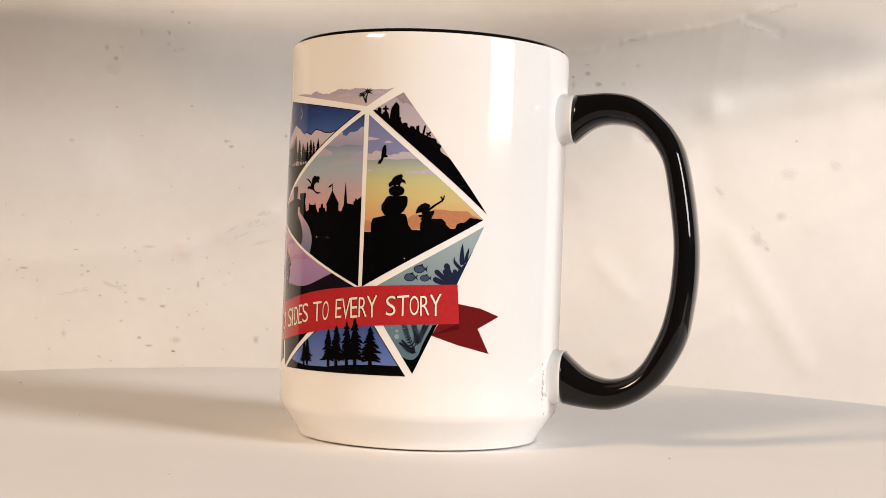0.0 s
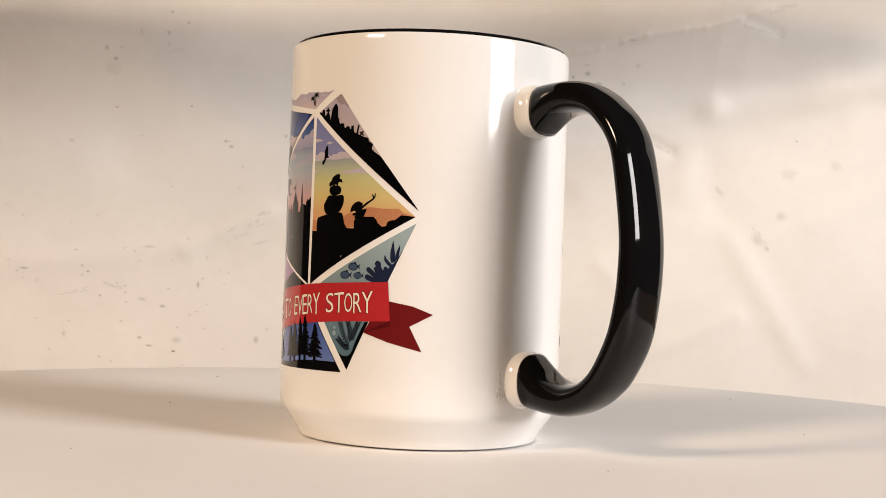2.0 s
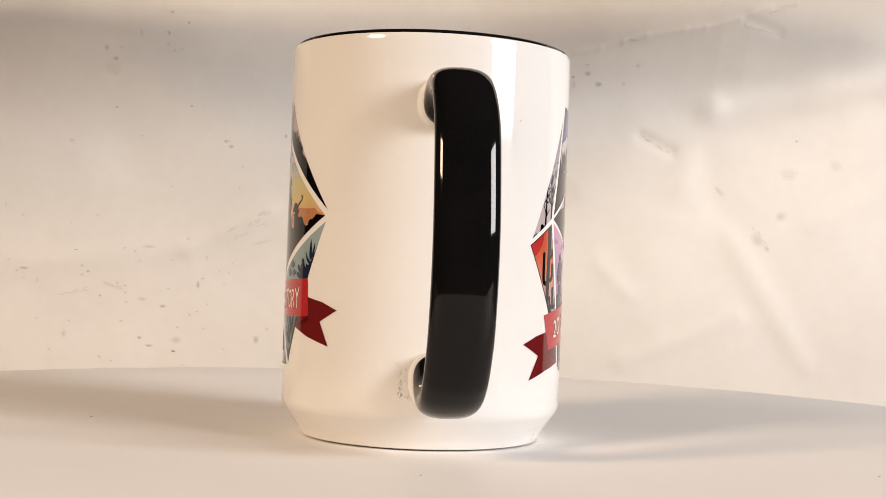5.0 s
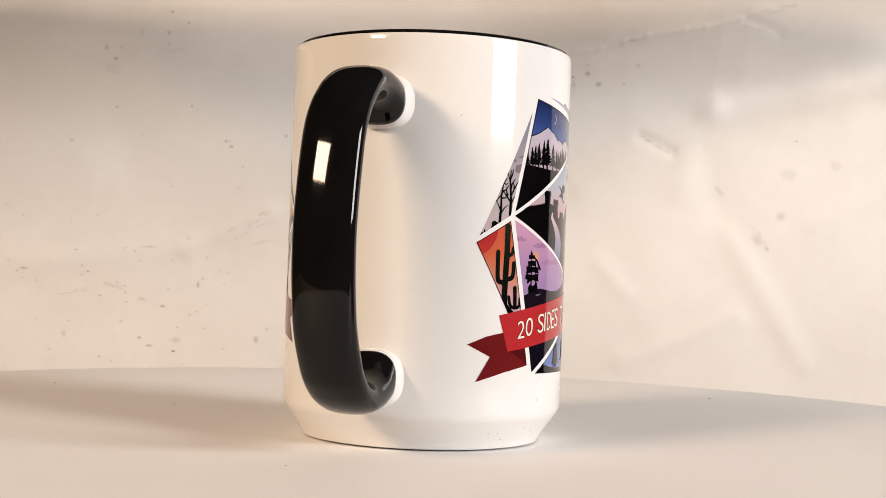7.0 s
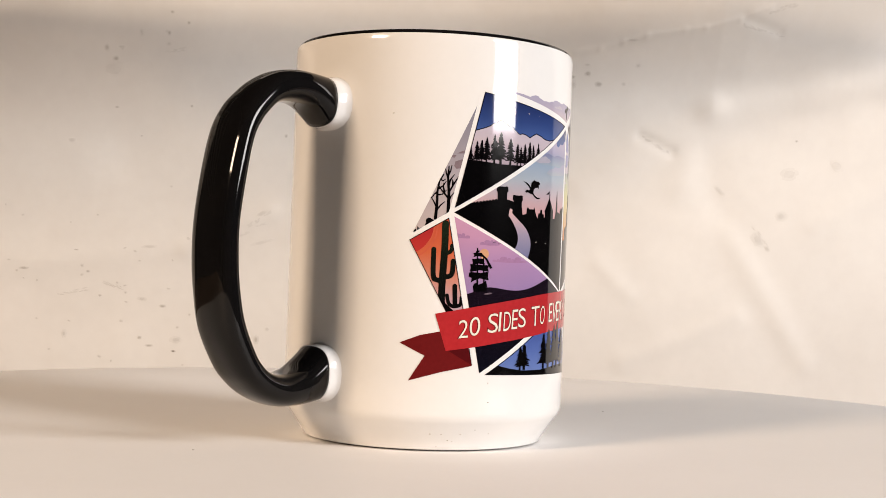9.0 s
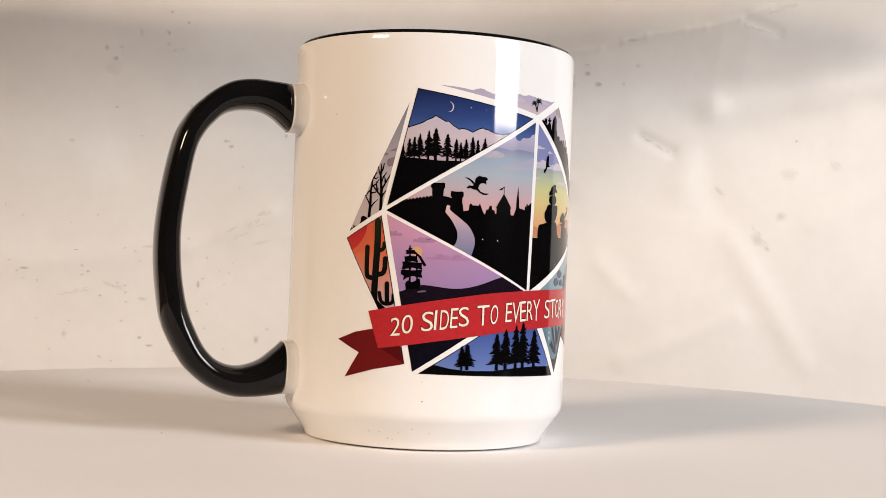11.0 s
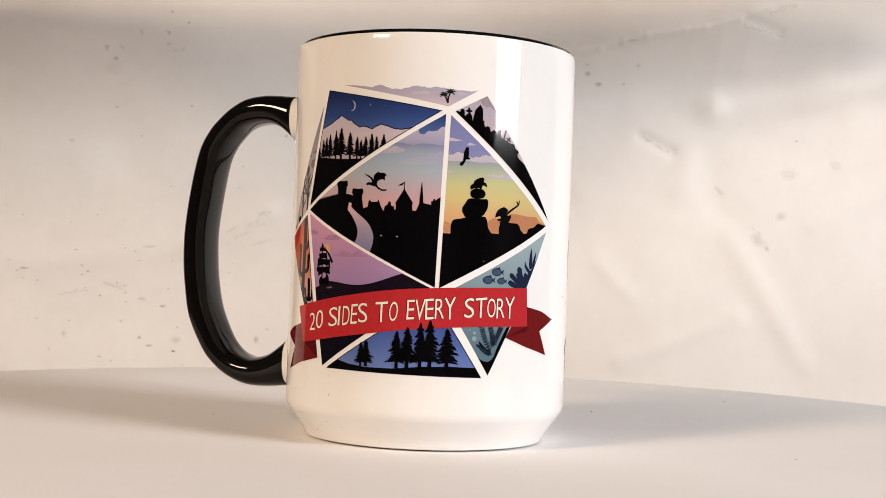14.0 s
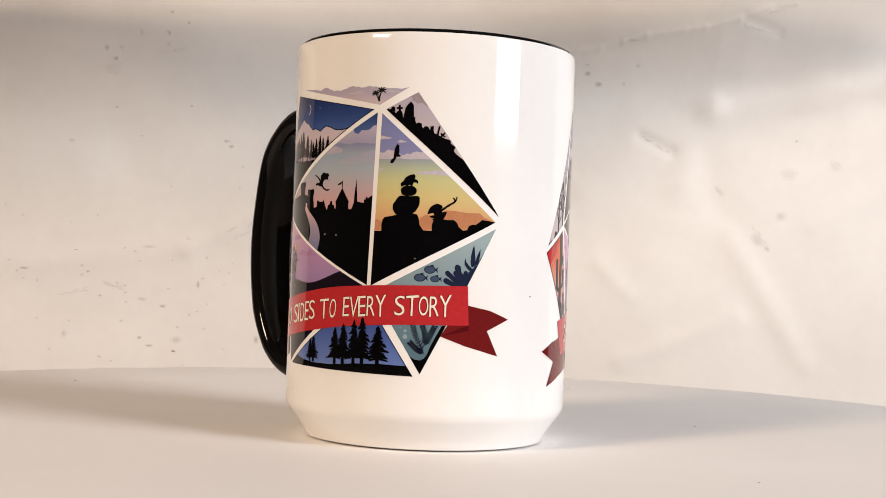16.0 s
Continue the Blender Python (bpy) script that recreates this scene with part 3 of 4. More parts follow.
# castle at dusk
CASTLE = [(-35.8, 67.2), (7.3, 46.2), (8.7, 94.3)]
P["castle"] = printed("printed_panel", [CASTLE], ink("dusk_ink", [(0, rgb(238, 172, 172)), (0.2, rgb(220, 184, 190)), (0.45, rgb(186, 198, 212)), (0.68, rgb(160, 184, 214)), (0.86, rgb(142, 158, 208)), (1, rgb(120, 136, 200))], 66, 93), 0, None, None, "printed dusk sky with a black castle")
printed("night_corner", [[(-1, 90.6), (-0.1, 89.7), (1.2, 89.7), (1.5, 88.7), (2.8, 88.4), (3.9, 89.4), (5.2, 89.4), (6.5, 89.6), (7.5, 90.6), (9.1, 90.9), (9.5, 96), (4, 96)]], ink("corner_blue_ink", [(0, rgb(84, 114, 180)), (1, rgb(40, 58, 116))], 88.4, 94.4), 1, CASTLE, P["castle"])
printed("cloud", [[(-7, 86.2), (-5.2, 86), (-3.6, 86.1), (-2, 85.8), (0.1, 85.4), (1.4, 85.8), (2.7, 86), (5.3, 85.8), (6.9, 85.6), (9.3, 85.6), (9.5, 91), (7.5, 90.6), (6.5, 89.6), (5.2, 89.3), (3.9, 89.4), (2.8, 88.4), (1.5, 88.6), (1.2, 89.7), (-0.1, 89.6), (-1, 90.6)]], ink("cloud_bank_ink", [(0, rgb(176, 174, 208)), (1, rgb(202, 192, 218))], 85.5, 89.5), 1, CASTLE, P["castle"], "lilac bank of cloud")
printed("cloud", [[(-8, 86.5), (-5.2, 85.9), (-3.6, 86), (-2, 85.7), (0.1, 85.4), (1.4, 85.8), (2.7, 85.9), (5.3, 85.8), (6.9, 85.6), (9.3, 85.6), (9.5, 82.6), (-8, 82.6)]], ink("dim_cloud_ink", [(0, rgb(174, 190, 206)), (1, rgb(150, 154, 192))], 82.6, 85.4), 2, CASTLE, P["castle"])
printed("cloud", [[(-9.6, 83.5), (-8.8, 84.4), (-7.5, 84.9), (-6.2, 84.8), (-5.1, 85.1), (-3.5, 84.5), (-2.9, 84.4), (-2.2, 83.8), (-2.9, 83.3), (-5, 83.1), (-7.2, 82.9), (-9.3, 83)]], ink("small_cloud_ink", [(0, rgb(196, 192, 210))]), 3, CASTLE, P["castle"])
printed("cloud", [[(-4.2, 80.2), (-3.4, 81), (-1.9, 81.6), (-0.6, 81.8), (0.7, 82.5), (2.5, 82.3), (4.4, 82.5), (5.4, 83.2), (6.4, 83.4), (7.5, 83.8), (9.3, 83.8), (9.2, 80.7), (2.9, 80), (-2.3, 79.7)]], ink("thin_cloud_ink", [(0, rgb(188, 196, 208)), (0.35, rgb(186, 188, 212)), (1, rgb(188, 184, 214))], 80.2, 83.4), 3, CASTLE, P["castle"])
wall_top = [(-37, 67), (-33, 68.8)]
for i in range(9):
    x = -31.5 + i * 0.95
    wall_top += [(x, 70.0 + i * 0.16), (x + 0.15, 70.3 + i * 0.16), (x + 0.6, 70.3 + i * 0.16), (x + 0.7, 70.0 + i * 0.16)]
printed("castle_wall", [wall_top + [(-23.2, 71.4), (-19.6, 71.6), (-17.8, 71.2), (-14.5, 69.7), (-14.2, 67.6), (-12.7, 68.0), (-12.6, 69.3), (-12.2, 70.0), (-11.6, 69.4), (-9.8, 69.4), (-9.5, 70.1), (-9.2, 69.3),
                                    (-8.6, 67.9), (-7.9, 66.9), (-7.5, 68.4), (-6.9, 68.5), (-6.5, 69.6), (-5.9, 69.5), (-5.7, 68.4), (-5.0, 68.3), (-4.8, 67.4), (8.4, 67.0), (8.4, 45), (-10, 45), (-37, 65)]], INK, 2, CASTLE, P["castle"])
for x0, x1, z0, z1 in ((-23.4, -19.7, 71.0, 75.2), (-17.9, -14.4, 66.0, 73.0)):
    top = [(x0, z1), (x0 + 0.5, z1 + 0.12), (x0 + 1.1, z1), (x1 - 1.1, z1), (x1 - 0.5, z1 + 0.12), (x1, z1)]
    printed("tower", [[(x0 + 0.35, z0), (x0 + 0.25, z1 - 1.6), (x0 - 0.1, z1 - 1.3)] + top + [(x1 + 0.1, z1 - 1.3), (x1 - 0.25, z1 - 1.6), (x1 - 0.35, z0)]], INK, 3, CASTLE, P["castle"])
printed("pointed_tower", [[(-4.4, 66.5), (-4.3, 69.0), (-4.6, 69.1), (-2.1, 73.2), (0.5, 69.2), (0.2, 69.0), (0.4, 66.5)], stroke([(-2.1, 73.0), (-2.1, 75.2)], 0.2), [(-2.1, 75.1), (-2.7, 74.2), (-4.0, 74.0), (-3.3, 74.5)]], INK, 3, CASTLE, P["castle"])
printed("spire", [[(1.2, 66.5), (1.4, 67.3), (2.2, 69.2), (2.25, 70.8), (2.75, 75.6), (3.2, 70.8), (3.3, 69.4), (5.4, 69.0), (5.6, 67.5), (5.8, 66.5)]], INK, 3, CASTLE, P["castle"])
printed("rooftop", [[(5.3, 66.5), (5.5, 70.0), (6.0, 70.0), (6.1, 70.7), (6.5, 70.7), (6.6, 70.2), (7.9, 71.2), (8.6, 71.3), (8.6, 66.5)]], INK, 3, CASTLE, P["castle"])
road = spline([(-19.3, 67.2), (-17.4, 64.9), (-15.8, 61.8), (-15.9, 59.2), (-17.2, 57.0)], 5) + spline([(-11.8, 54.6), (-10.7, 58.2), (-10.9, 60.8), (-12.6, 63.6), (-15.6, 66.0), (-17.9, 67.8), (-18.0, 68.9), (-18.9, 69.2)], 5)
printed("road", [road], ink("road_ink", [(0, rgb(132, 134, 176)), (0.5, rgb(178, 164, 190)), (1, rgb(240, 196, 196))], 55.5, 68.5), 4, CASTLE, P["castle"], "pale winding road")
dragon = [[(-14.3, 77.2), (-12.9, 76.9), (-11.8, 76.2), (-11.2, 75.5), (-11.2, 76.2), (-11, 77), (-9.9, 77.8), (-9.1, 77.5), (-8, 77.5), (-7.3, 76.9), (-7.9, 76.4), (-7.8, 75.4), (-8.5, 75.8), (-9.4, 75.6), (-10, 75.1), (-10.2, 74.2), (-9.5, 73.4), (-8.4, 72.9), (-6.9, 72.9), (-7.6, 72.5), (-8.6, 72.5), (-9.7, 73), (-10.7, 73.8), (-11.4, 73.8), (-12.5, 74.2), (-13.2, 74), (-13.5, 74.4), (-12.8, 74.9), (-11.8, 74.8), (-11.6, 75.2), (-12.3, 76), (-13.2, 76.6)]]
printed("flying_creature", dragon, INK, 4, CASTLE, P["castle"])

# strip of cloudy sky with a palm
STRIP = [(-22.4, 102.4), (9.3, 96.4), (18.2, 101.2)]
edge = [(-22.3, 102.4), (-18.6, 102.2), (-15, 101.8), (-12.8, 101.4), (-11.8, 101.8), (-10.6, 102.1), (-9.5, 102), (-8.7, 101.5), (-7.8, 101.3), (-6.8, 100.9), (-5.5, 101), (-4.1, 100.8), (-2.9, 101.2), (-1.8, 101.3), (-1, 101.7), (-1.3, 101.7), (0.5, 101.9), (1.6, 101.6), (2.4, 101.7), (3.1, 101.4), (4.2, 101.4), (5.7, 101.8), (7.1, 101.5), (7.9, 101.6), (9.2, 101.2), (10.6, 101.3), (11.9, 101), (13.3, 101.1), (15.6, 100.9), (17.8, 101.4)]
P["strip"] = printed("printed_panel", [[(9.3, 96.4)] + edge[::-1]], ink("haze_ink", [(0, rgb(228, 208, 210)), (0.5, rgb(204, 192, 214)), (1, rgb(192, 186, 212))], 96.4, 102.4), 0, None, None, "printed hazy lilac sky")
printed("cloud", [cloud(-1.0, 4.0, 99.6, 0.9, 4), cloud(11.5, 15.0, 99.9, 0.6, 6)], CLOUD_INK, 1, STRIP, P["strip"])
palm = [stroke([(9.0, 97.4), (9.1, 98.6), (9.6, 100.2)], 0.55, 0.3), stroke([(9.0, 97.6), (8.5, 98.8), (8.0, 99.4)], 0.5, 0.3)]
for cx, cz, r in ((9.7, 100.3, 1.45), (7.9, 99.5, 1.2)):
    for a in (15, 55, 100, 140, 180, 215, -30):
        e = (cx + r * math.cos(radians(a)), cz + r * math.sin(radians(a)) * 0.8)
        m = (cx + 0.6 * r * math.cos(radians(a)), cz + 0.6 * r * math.sin(radians(a)) * 0.8 + 0.25)
        palm.append(stroke([(cx, cz), m, e], 0.5, 0.15))
printed("palm", palm, ink("palm_ink", [(0, rgb(34, 40, 26))]), 2, None, P["strip"])

# graveyard slope
GRAVE = [(11.2, 95.2), (44.7, 66.4), (20.3, 100.0)]
P["grave"] = printed("printed_panel", [GRAVE], ink("mist_ink", [(0, rgb(226, 206, 198)), (0.6, rgb(212, 196, 204)), (1, rgb(196, 186, 208))], 78, 100), 0, None, None, "printed misty sky over black tombstones")
printed("cloud", [[(16.9, 98.4), (20.3, 100.4), (21.5, 98.2), (23.4, 95.9), (22.4, 96.3), (21.6, 96.9), (20.9, 97.1), (20.2, 96.8), (19.6, 97.3), (18.9, 97.6), (18.5, 98.6)]], ink("mist_cloud_ink", [(0, rgb(176, 160, 166))]), 1, GRAVE, P["grave"])
printed("slope", [[(10.5, 94.6), (11.3, 95), (11.9, 95.4), (12.3, 95.1), (12.6, 95.3), (13, 94.8), (13.8, 94.3), (14.5, 93.8), (16.2, 92.7), (16.3, 92.9), (19.5, 92.4), (20.1, 91.1), (21.4, 90.6), (22.1, 90), (23.6, 89.8), (24.8, 89.5), (25, 88.8), (25.7, 88.5), (28.1, 87.4), (29.5, 87.1), (29.8, 86), (31.1, 85.3), (30.6, 84.5), (30.9, 83.5), (33.4, 81.8), (35.6, 78.9), (40.3, 72.9), (44.8, 66.1), (40, 66), (10, 90)]], INK, 2, GRAVE, P["grave"])
printed("tombstone", [[(12.7, 95), (12.8, 95.8), (13.2, 96), (13.8, 95.7), (13.9, 94.3)]], INK, 3, GRAVE, P["grave"])
printed("tombstone", [[(14, 93.6), (14.3, 94.4), (14.8, 94.8), (15.6, 94.8), (16, 94.1), (16.2, 92.7)]], INK, 3, GRAVE, P["grave"])
printed("tombstone", [[(16.2, 92.5), (16.5, 94), (16.9, 95.8), (17.6, 96.7), (18.3, 97.4), (19.1, 96.3), (19.2, 93.2), (19.3, 92.4)]], INK, 3, GRAVE, P["grave"])
printed("tombstone", [[(19.5, 92.2), (19.7, 92.9), (19.4, 93.2), (19.1, 92.7)]], INK, 3, GRAVE, P["grave"])
printed("tombstone", [[(19.9, 90.9), (20.1, 91.4), (20.6, 91.6), (21.2, 91.5), (21.5, 91.2), (21.5, 90.2)]], INK, 3, GRAVE, P["grave"])
printed("tombstone", [[(22, 89.9), (22.2, 90.5), (22.8, 90.7), (23.4, 90.4), (23.6, 89.7)]], INK, 3, GRAVE, P["grave"])
printed("tombstone", [[(23.8, 89.5), (24, 90.4), (23.8, 90.7), (24.3, 90.6), (24.8, 90.9), (24.8, 90.4), (24.8, 89.2)]], INK, 3, GRAVE, P["grave"])
printed("tombstone", [stroke([(15.1, 96.4), (15.2, 94.6)], 0.55, 0.6), stroke([(14.3, 95.5), (16, 95.5)], 0.5, 0.5)], INK, 3, GRAVE, P["grave"])
printed("tombstone", [stroke([(25.9, 88.2), (26.5, 90.8)], 0.55, 0.45)], INK, 3, GRAVE, P["grave"])
printed("tombstone", [stroke([(26.7, 87.6), (28, 89)], 0.45, 0.45), stroke([(26.8, 88.8), (28.1, 87.8)], 0.4, 0.4)], INK, 3, GRAVE, P["grave"])
printed("twigs", [stroke([(29.7, 84.7), (29.2, 85.8)], 0.25, 0.1), stroke([(29.9, 84.3), (30.4, 86.1)], 0.25, 0.1), stroke([(30.4, 84), (31.1, 85.2)], 0.25, 0.1), stroke([(30.7, 83.5), (31.4, 83.5)], 0.25, 0.1)], INK, 3, GRAVE, P["grave"])

# sunset over piled rocks
SUNSET = [(10.1, 94.1), (8.5, 46.1), (43.6, 64.9)]
P["sunset"] = printed("printed_panel", [SUNSET], ink("sunset_ink", [(0, rgb(240, 168, 112)), (0.16, rgb(242, 188, 124)), (0.3, rgb(236, 212, 134)), (0.44, rgb(222, 218, 148)), (0.55, rgb(196, 204, 170)), (0.635, rgb(168, 178, 184)), (0.66, rgb(152, 154, 204)), (1, rgb(132, 142, 202))], 61, 93), 0, None, None, "printed yellow sunset with black rocks")
printed("cloud", [[(9.2, 87.9), (10.6, 87.8), (11.5, 87.6), (12.6, 87.4), (13.5, 87.2), (12.1, 86.9), (9.3, 86.8)]], CLOUD_INK, 1, SUNSET, P["sunset"])
printed("cloud", [[(14.8, 86.1), (15.3, 86.5), (16, 86.7), (16.7, 86.4), (17.8, 86.2), (15.9, 85.9)]], CLOUD_INK, 1, SUNSET, P["sunset"])
printed("cloud", [[(9.1, 83.4), (10.3, 83.1), (11.1, 83.1), (11.9, 83.8), (12.5, 84), (13.1, 83.7), (13.8, 83.7), (14.4, 83.2), (14.9, 83.1), (16, 82.6), (16.8, 82.5), (17.6, 83), (18.7, 82.8), (19.4, 83.3), (20.3, 83.6), (21.5, 83.4), (23.1, 83.6), (24.8, 81.4), (21.9, 81.6), (18.7, 81.3), (16.6, 81.5), (14.5, 81.6), (12.3, 81.3), (9.2, 81.4)]], CLOUD_INK, 1, SUNSET, P["sunset"])
printed("cloud", [[(8.6, 78.6), (10.2, 78.8), (11.6, 78.5), (10.2, 78.1), (8.6, 78)]], CLOUD_INK, 1, SUNSET, P["sunset"])
printed("cloud", [[(20.8, 77.7), (21.4, 78.2), (22.1, 78), (23, 78.4), (24.1, 78.1), (26.1, 78.6), (28.7, 78.5), (29.7, 77), (26.7, 77.4), (24.1, 77.3), (21.2, 77.4)]], CLOUD_INK, 1, SUNSET, P["sunset"])
printed("bird", [[(14.8, 85.5), (15.4, 85.3), (15.5, 83.5), (15.4, 82.7), (15.9, 82.4), (15.9, 82.1), (15.3, 82), (14.8, 82), (14.2, 80.8), (13.7, 80.2), (13, 80.3), (13.2, 81.1), (13.9, 81.6), (14, 82.7), (14.2, 84.2)]], INK, 3, SUNSET, P["sunset"])
printed("far_hill", [[(21.3, 62), (21.6, 64.4), (22.2, 65.4), (23.5, 66.2), (25.1, 65.9), (29.1, 67.6), (31.2, 67.6), (34.5, 67.2), (38.8, 67.2), (40.1, 66.1), (43.8, 64.8), (40.7, 62.8)]], ink("amber_hill_ink", [(0, rgb(214, 142, 94))]), 1, SUNSET, P["sunset"])
printed("far_hill", [[(8.5, 64.2), (9.6, 64.6), (10.8, 64.2), (11.4, 61.7), (8.6, 61.4)]], ink("amber_slope_ink", [(0, rgb(222, 150, 100))]), 1, SUNSET, P["sunset"])
printed("rock_ground", [[(8, 61.3), (11, 61.3), (11.2, 61.4), (22.7, 61.9), (25.3, 61.8), (33.6, 62.2), (35.2, 62.4), (35.7, 63.6), (36.8, 64), (37.6, 64), (38.4, 64.5), (39.5, 65.4), (41.5, 65.2), (43.9, 64.8), (44, 64), (40, 60), (8, 45)]], INK, 2, SUNSET, P["sunset"])
printed("rock", [[(16.3, 72.4), (16.4, 73.3), (17.2, 73.9), (18.5, 74.1), (20, 73.9), (20.7, 73.2), (20.8, 72.5), (20.4, 71.7), (19.4, 71.3), (17.8, 71.2), (16.7, 71.6)]], INK, 3, SUNSET, P["sunset"])
printed("rock", [[(14.2, 67.4), (14.2, 68.8), (14.8, 69.6), (15.2, 70.2), (15.7, 71), (16.5, 71.3), (19.1, 71.2), (21.2, 71.3), (21.7, 70.8), (21.7, 69.6), (21.5, 68.5), (20.6, 67), (19.6, 66.2), (15.1, 66)]], INK, 3, SUNSET, P["sunset"])
printed("rock", [[(11.1, 61.4), (11.1, 63.5), (11.4, 64.6), (11.9, 65.2), (14, 65.6), (16.7, 66.3), (20.1, 66.4), (21.1, 66.2), (21.6, 65.2), (21.9, 63.3), (23, 61.8)]], INK, 3, SUNSET, P["sunset"])
printed("rock", [[(25.3, 61.8), (25.3, 63.7), (25.7, 64.7), (26.9, 65.1), (29.8, 65), (31.4, 65), (32.3, 64.2), (32.7, 63.2), (34, 62.2)]], INK, 3, SUNSET, P["sunset"])
printed("perched_shape", [[(16.4, 73.7), (16.2, 74.5), (16.5, 75), (17.1, 75.4), (17.4, 76.2), (18.1, 76.7), (18.9, 77.1), (19.9, 77.3), (20.3, 76.8), (20.1, 76), (20.8, 75.7), (21.1, 75.1), (21.1, 74.6), (20.6, 75), (19.8, 75), (19.5, 74), (19.2, 73.8), (18.9, 74.3), (18.5, 74.3), (18.2, 73.8), (17.4, 74.2), (16.8, 73.8)]], INK, 4, SUNSET, P["sunset"])
printed("bent_branch", [stroke([(27.6, 67.4), (29.6, 68.9), (31.4, 70), (31.4, 70.6), (31, 71.2)], 0.6, 0.35), stroke([(31.4, 70), (31.8, 70.5), (32, 71.5)], 0.4, 0.25)], INK, 4, SUNSET, P["sunset"])
printed("boulder_cap", [[(24, 66.3), (24.2, 67.3), (24.7, 68.3), (25.6, 69), (26.7, 69.4), (27.9, 68.9), (28.1, 68.4), (27.7, 67.9), (28, 67), (29.3, 67.3), (29.1, 66.4), (28.5, 65.3), (28.2, 64.6), (26.1, 64.4), (25.3, 64.9), (25.9, 65.4), (25, 65.4), (24.6, 65.9), (25.9, 66.2), (25.6, 66.8), (24.8, 66.6)]], INK, 4, SUNSET, P["sunset"])
for x, z in ((28.6, 53.4), (21.0, 54.0)):
    printed("star", [oval(x, z, 0.14, 0.14, 6)], PALE, 4, SUNSET, P["sunset"])
for x, z in ((-8.3, 60.1), (-3.7, 59.9)):
    printed("window_light", [oval(x, z, 0.2, 0.16, 6)], PALE, 5, CASTLE, P["castle"])

# under the sea
SEA = [(9.4, 44.4), (23.45, 22.2), (43.9, 63.15)]
P["sea"] = printed("printed_panel", [SEA], ink("sea_ink", [(0, rgb(96, 128, 146)), (0.4, rgb(122, 152, 166)), (1, rgb(172, 194, 198))], 26, 60), 0, None, None, "printed grey-blue sea with fish")
for x, z, k in ((25.2, 51.1, 1.15), (22.5, 48.8, 1.15), (26.7, 48.6, 0.95)):
    shapes = [oval(x, z, 1.4 * k, 0.98 * k, 16), [(x + 1.1 * k, z), (x + 2.1 * k, z + 0.75 * k), (x + 1.75 * k, z), (x + 2.0 * k, z - 0.75 * k)], [(x - 0.5 * k, z + 0.85 * k), (x + 0.9 * k, z + 1.25 * k), (x + 0.8 * k, z + 0.6 * k)]]
    printed("fish", shapes, SEA_INK, 2, SEA, P["sea"])
    printed("fish_flank", [oval(x, z, 1.2 * k, 0.78 * k, 14)], FISH_INK, 2.5, SEA, P["sea"])
printed("coral", [[(31.5, 46.7), (29.6, 47.4), (29, 48), (29.1, 48.7), (29.7, 49), (30.5, 48.7), (31.7, 48), (30.5, 49.1), (29.6, 49.8), (29.4, 50.5), (29.8, 51), (30.5, 50.9), (31.6, 49.9), (32.2, 49.4), (31.7, 50.3), (31.9, 51), (32.3, 51.1), (32, 52), (32.4, 52.7), (33, 52.8), (33.7, 52.3), (34, 50.8), (34.5, 50), (34.7, 50.9), (35.2, 51.2), (35.8, 50.8), (35.9, 50.1), (35.7, 49), (36.5, 48.8), (35.9, 46.4)]], SEA_INK, 2, SEA, P["sea"])
printed("seaweed", [[(36.4, 51), (35.4, 52), (34.8, 52.9), (34.8, 53.9), (35, 54.6), (35.3, 53.6), (36, 52.7), (37.2, 51.6)],
                    [(36.8, 52.2), (36.5, 53.5), (36.6, 55.3), (37, 57.2), (37.4, 58.4), (37.6, 57.2), (37.8, 55.4), (38.1, 52.5)],
                    [(38, 52.8), (38, 54.1), (38.4, 55.4), (39.3, 57.3), (39.3, 56), (38.8, 53.2)],
                    [(36, 50.7), (38.3, 52.8), (39.9, 55.4), (41, 57.1), (40.5, 55.2), (39.4, 52.8), (37.8, 50.1), (35.9, 46.6), (35, 46.8)]], SEA_INK, 2, SEA, P["sea"])
fern = []
for line in ([(24.2, 28.6), (22.2, 32.2), (21.1, 35.5)], [(24.4, 30.2), (24.5, 33), (23.7, 35.7)], [(24.8, 30.2), (26, 33.1), (27.1, 35.4)], [(24.5, 28), (22.3, 29.1), (20.5, 30.8)]):
    curve = spline(line, 5)
    fern.append(stroke(curve, 0.3, 0.15))
    for k in range(1, len(curve)):
        q, t = Vector(curve[k]), (Vector(curve[k]) - Vector(curve[k - 1])).normalized()
        for side in (-1, 1):
            e = t * 0.6 + Vector((-t.y, t.x)) * side * 0.9
            fern.append([q - t * 0.05, q + e * 0.5 + Vector((-e.y, e.x)) * 0.22, q + e, q + e * 0.5 - Vector((-e.y, e.x)) * 0.22])
printed("sea_fern", fern, ink("deep_ink", [(0, rgb(22, 26, 44))]), 2, SEA, P["sea"])
printed("sea_floor", [[(17, 31), (20.7, 26.8), (21.9, 26.2), (23.4, 26), (24.4, 26.6), (25.2, 27.6), (26.1, 30), (26.9, 31.6), (29, 35.6), (31.1, 36.1), (33, 36), (24, 20)]], INK, 1, SEA, P["sea"])
for x, z, r in ((19.0, 32.4, 0.7), (19.0, 34.0, 0.45), (17.6, 34.8, 0.2)):
    printed("bubble", [oval(x, z, r, r, 10)], ink("bubble_ink", [(0, rgb(158, 186, 196))]), 2, SEA, P["sea"])

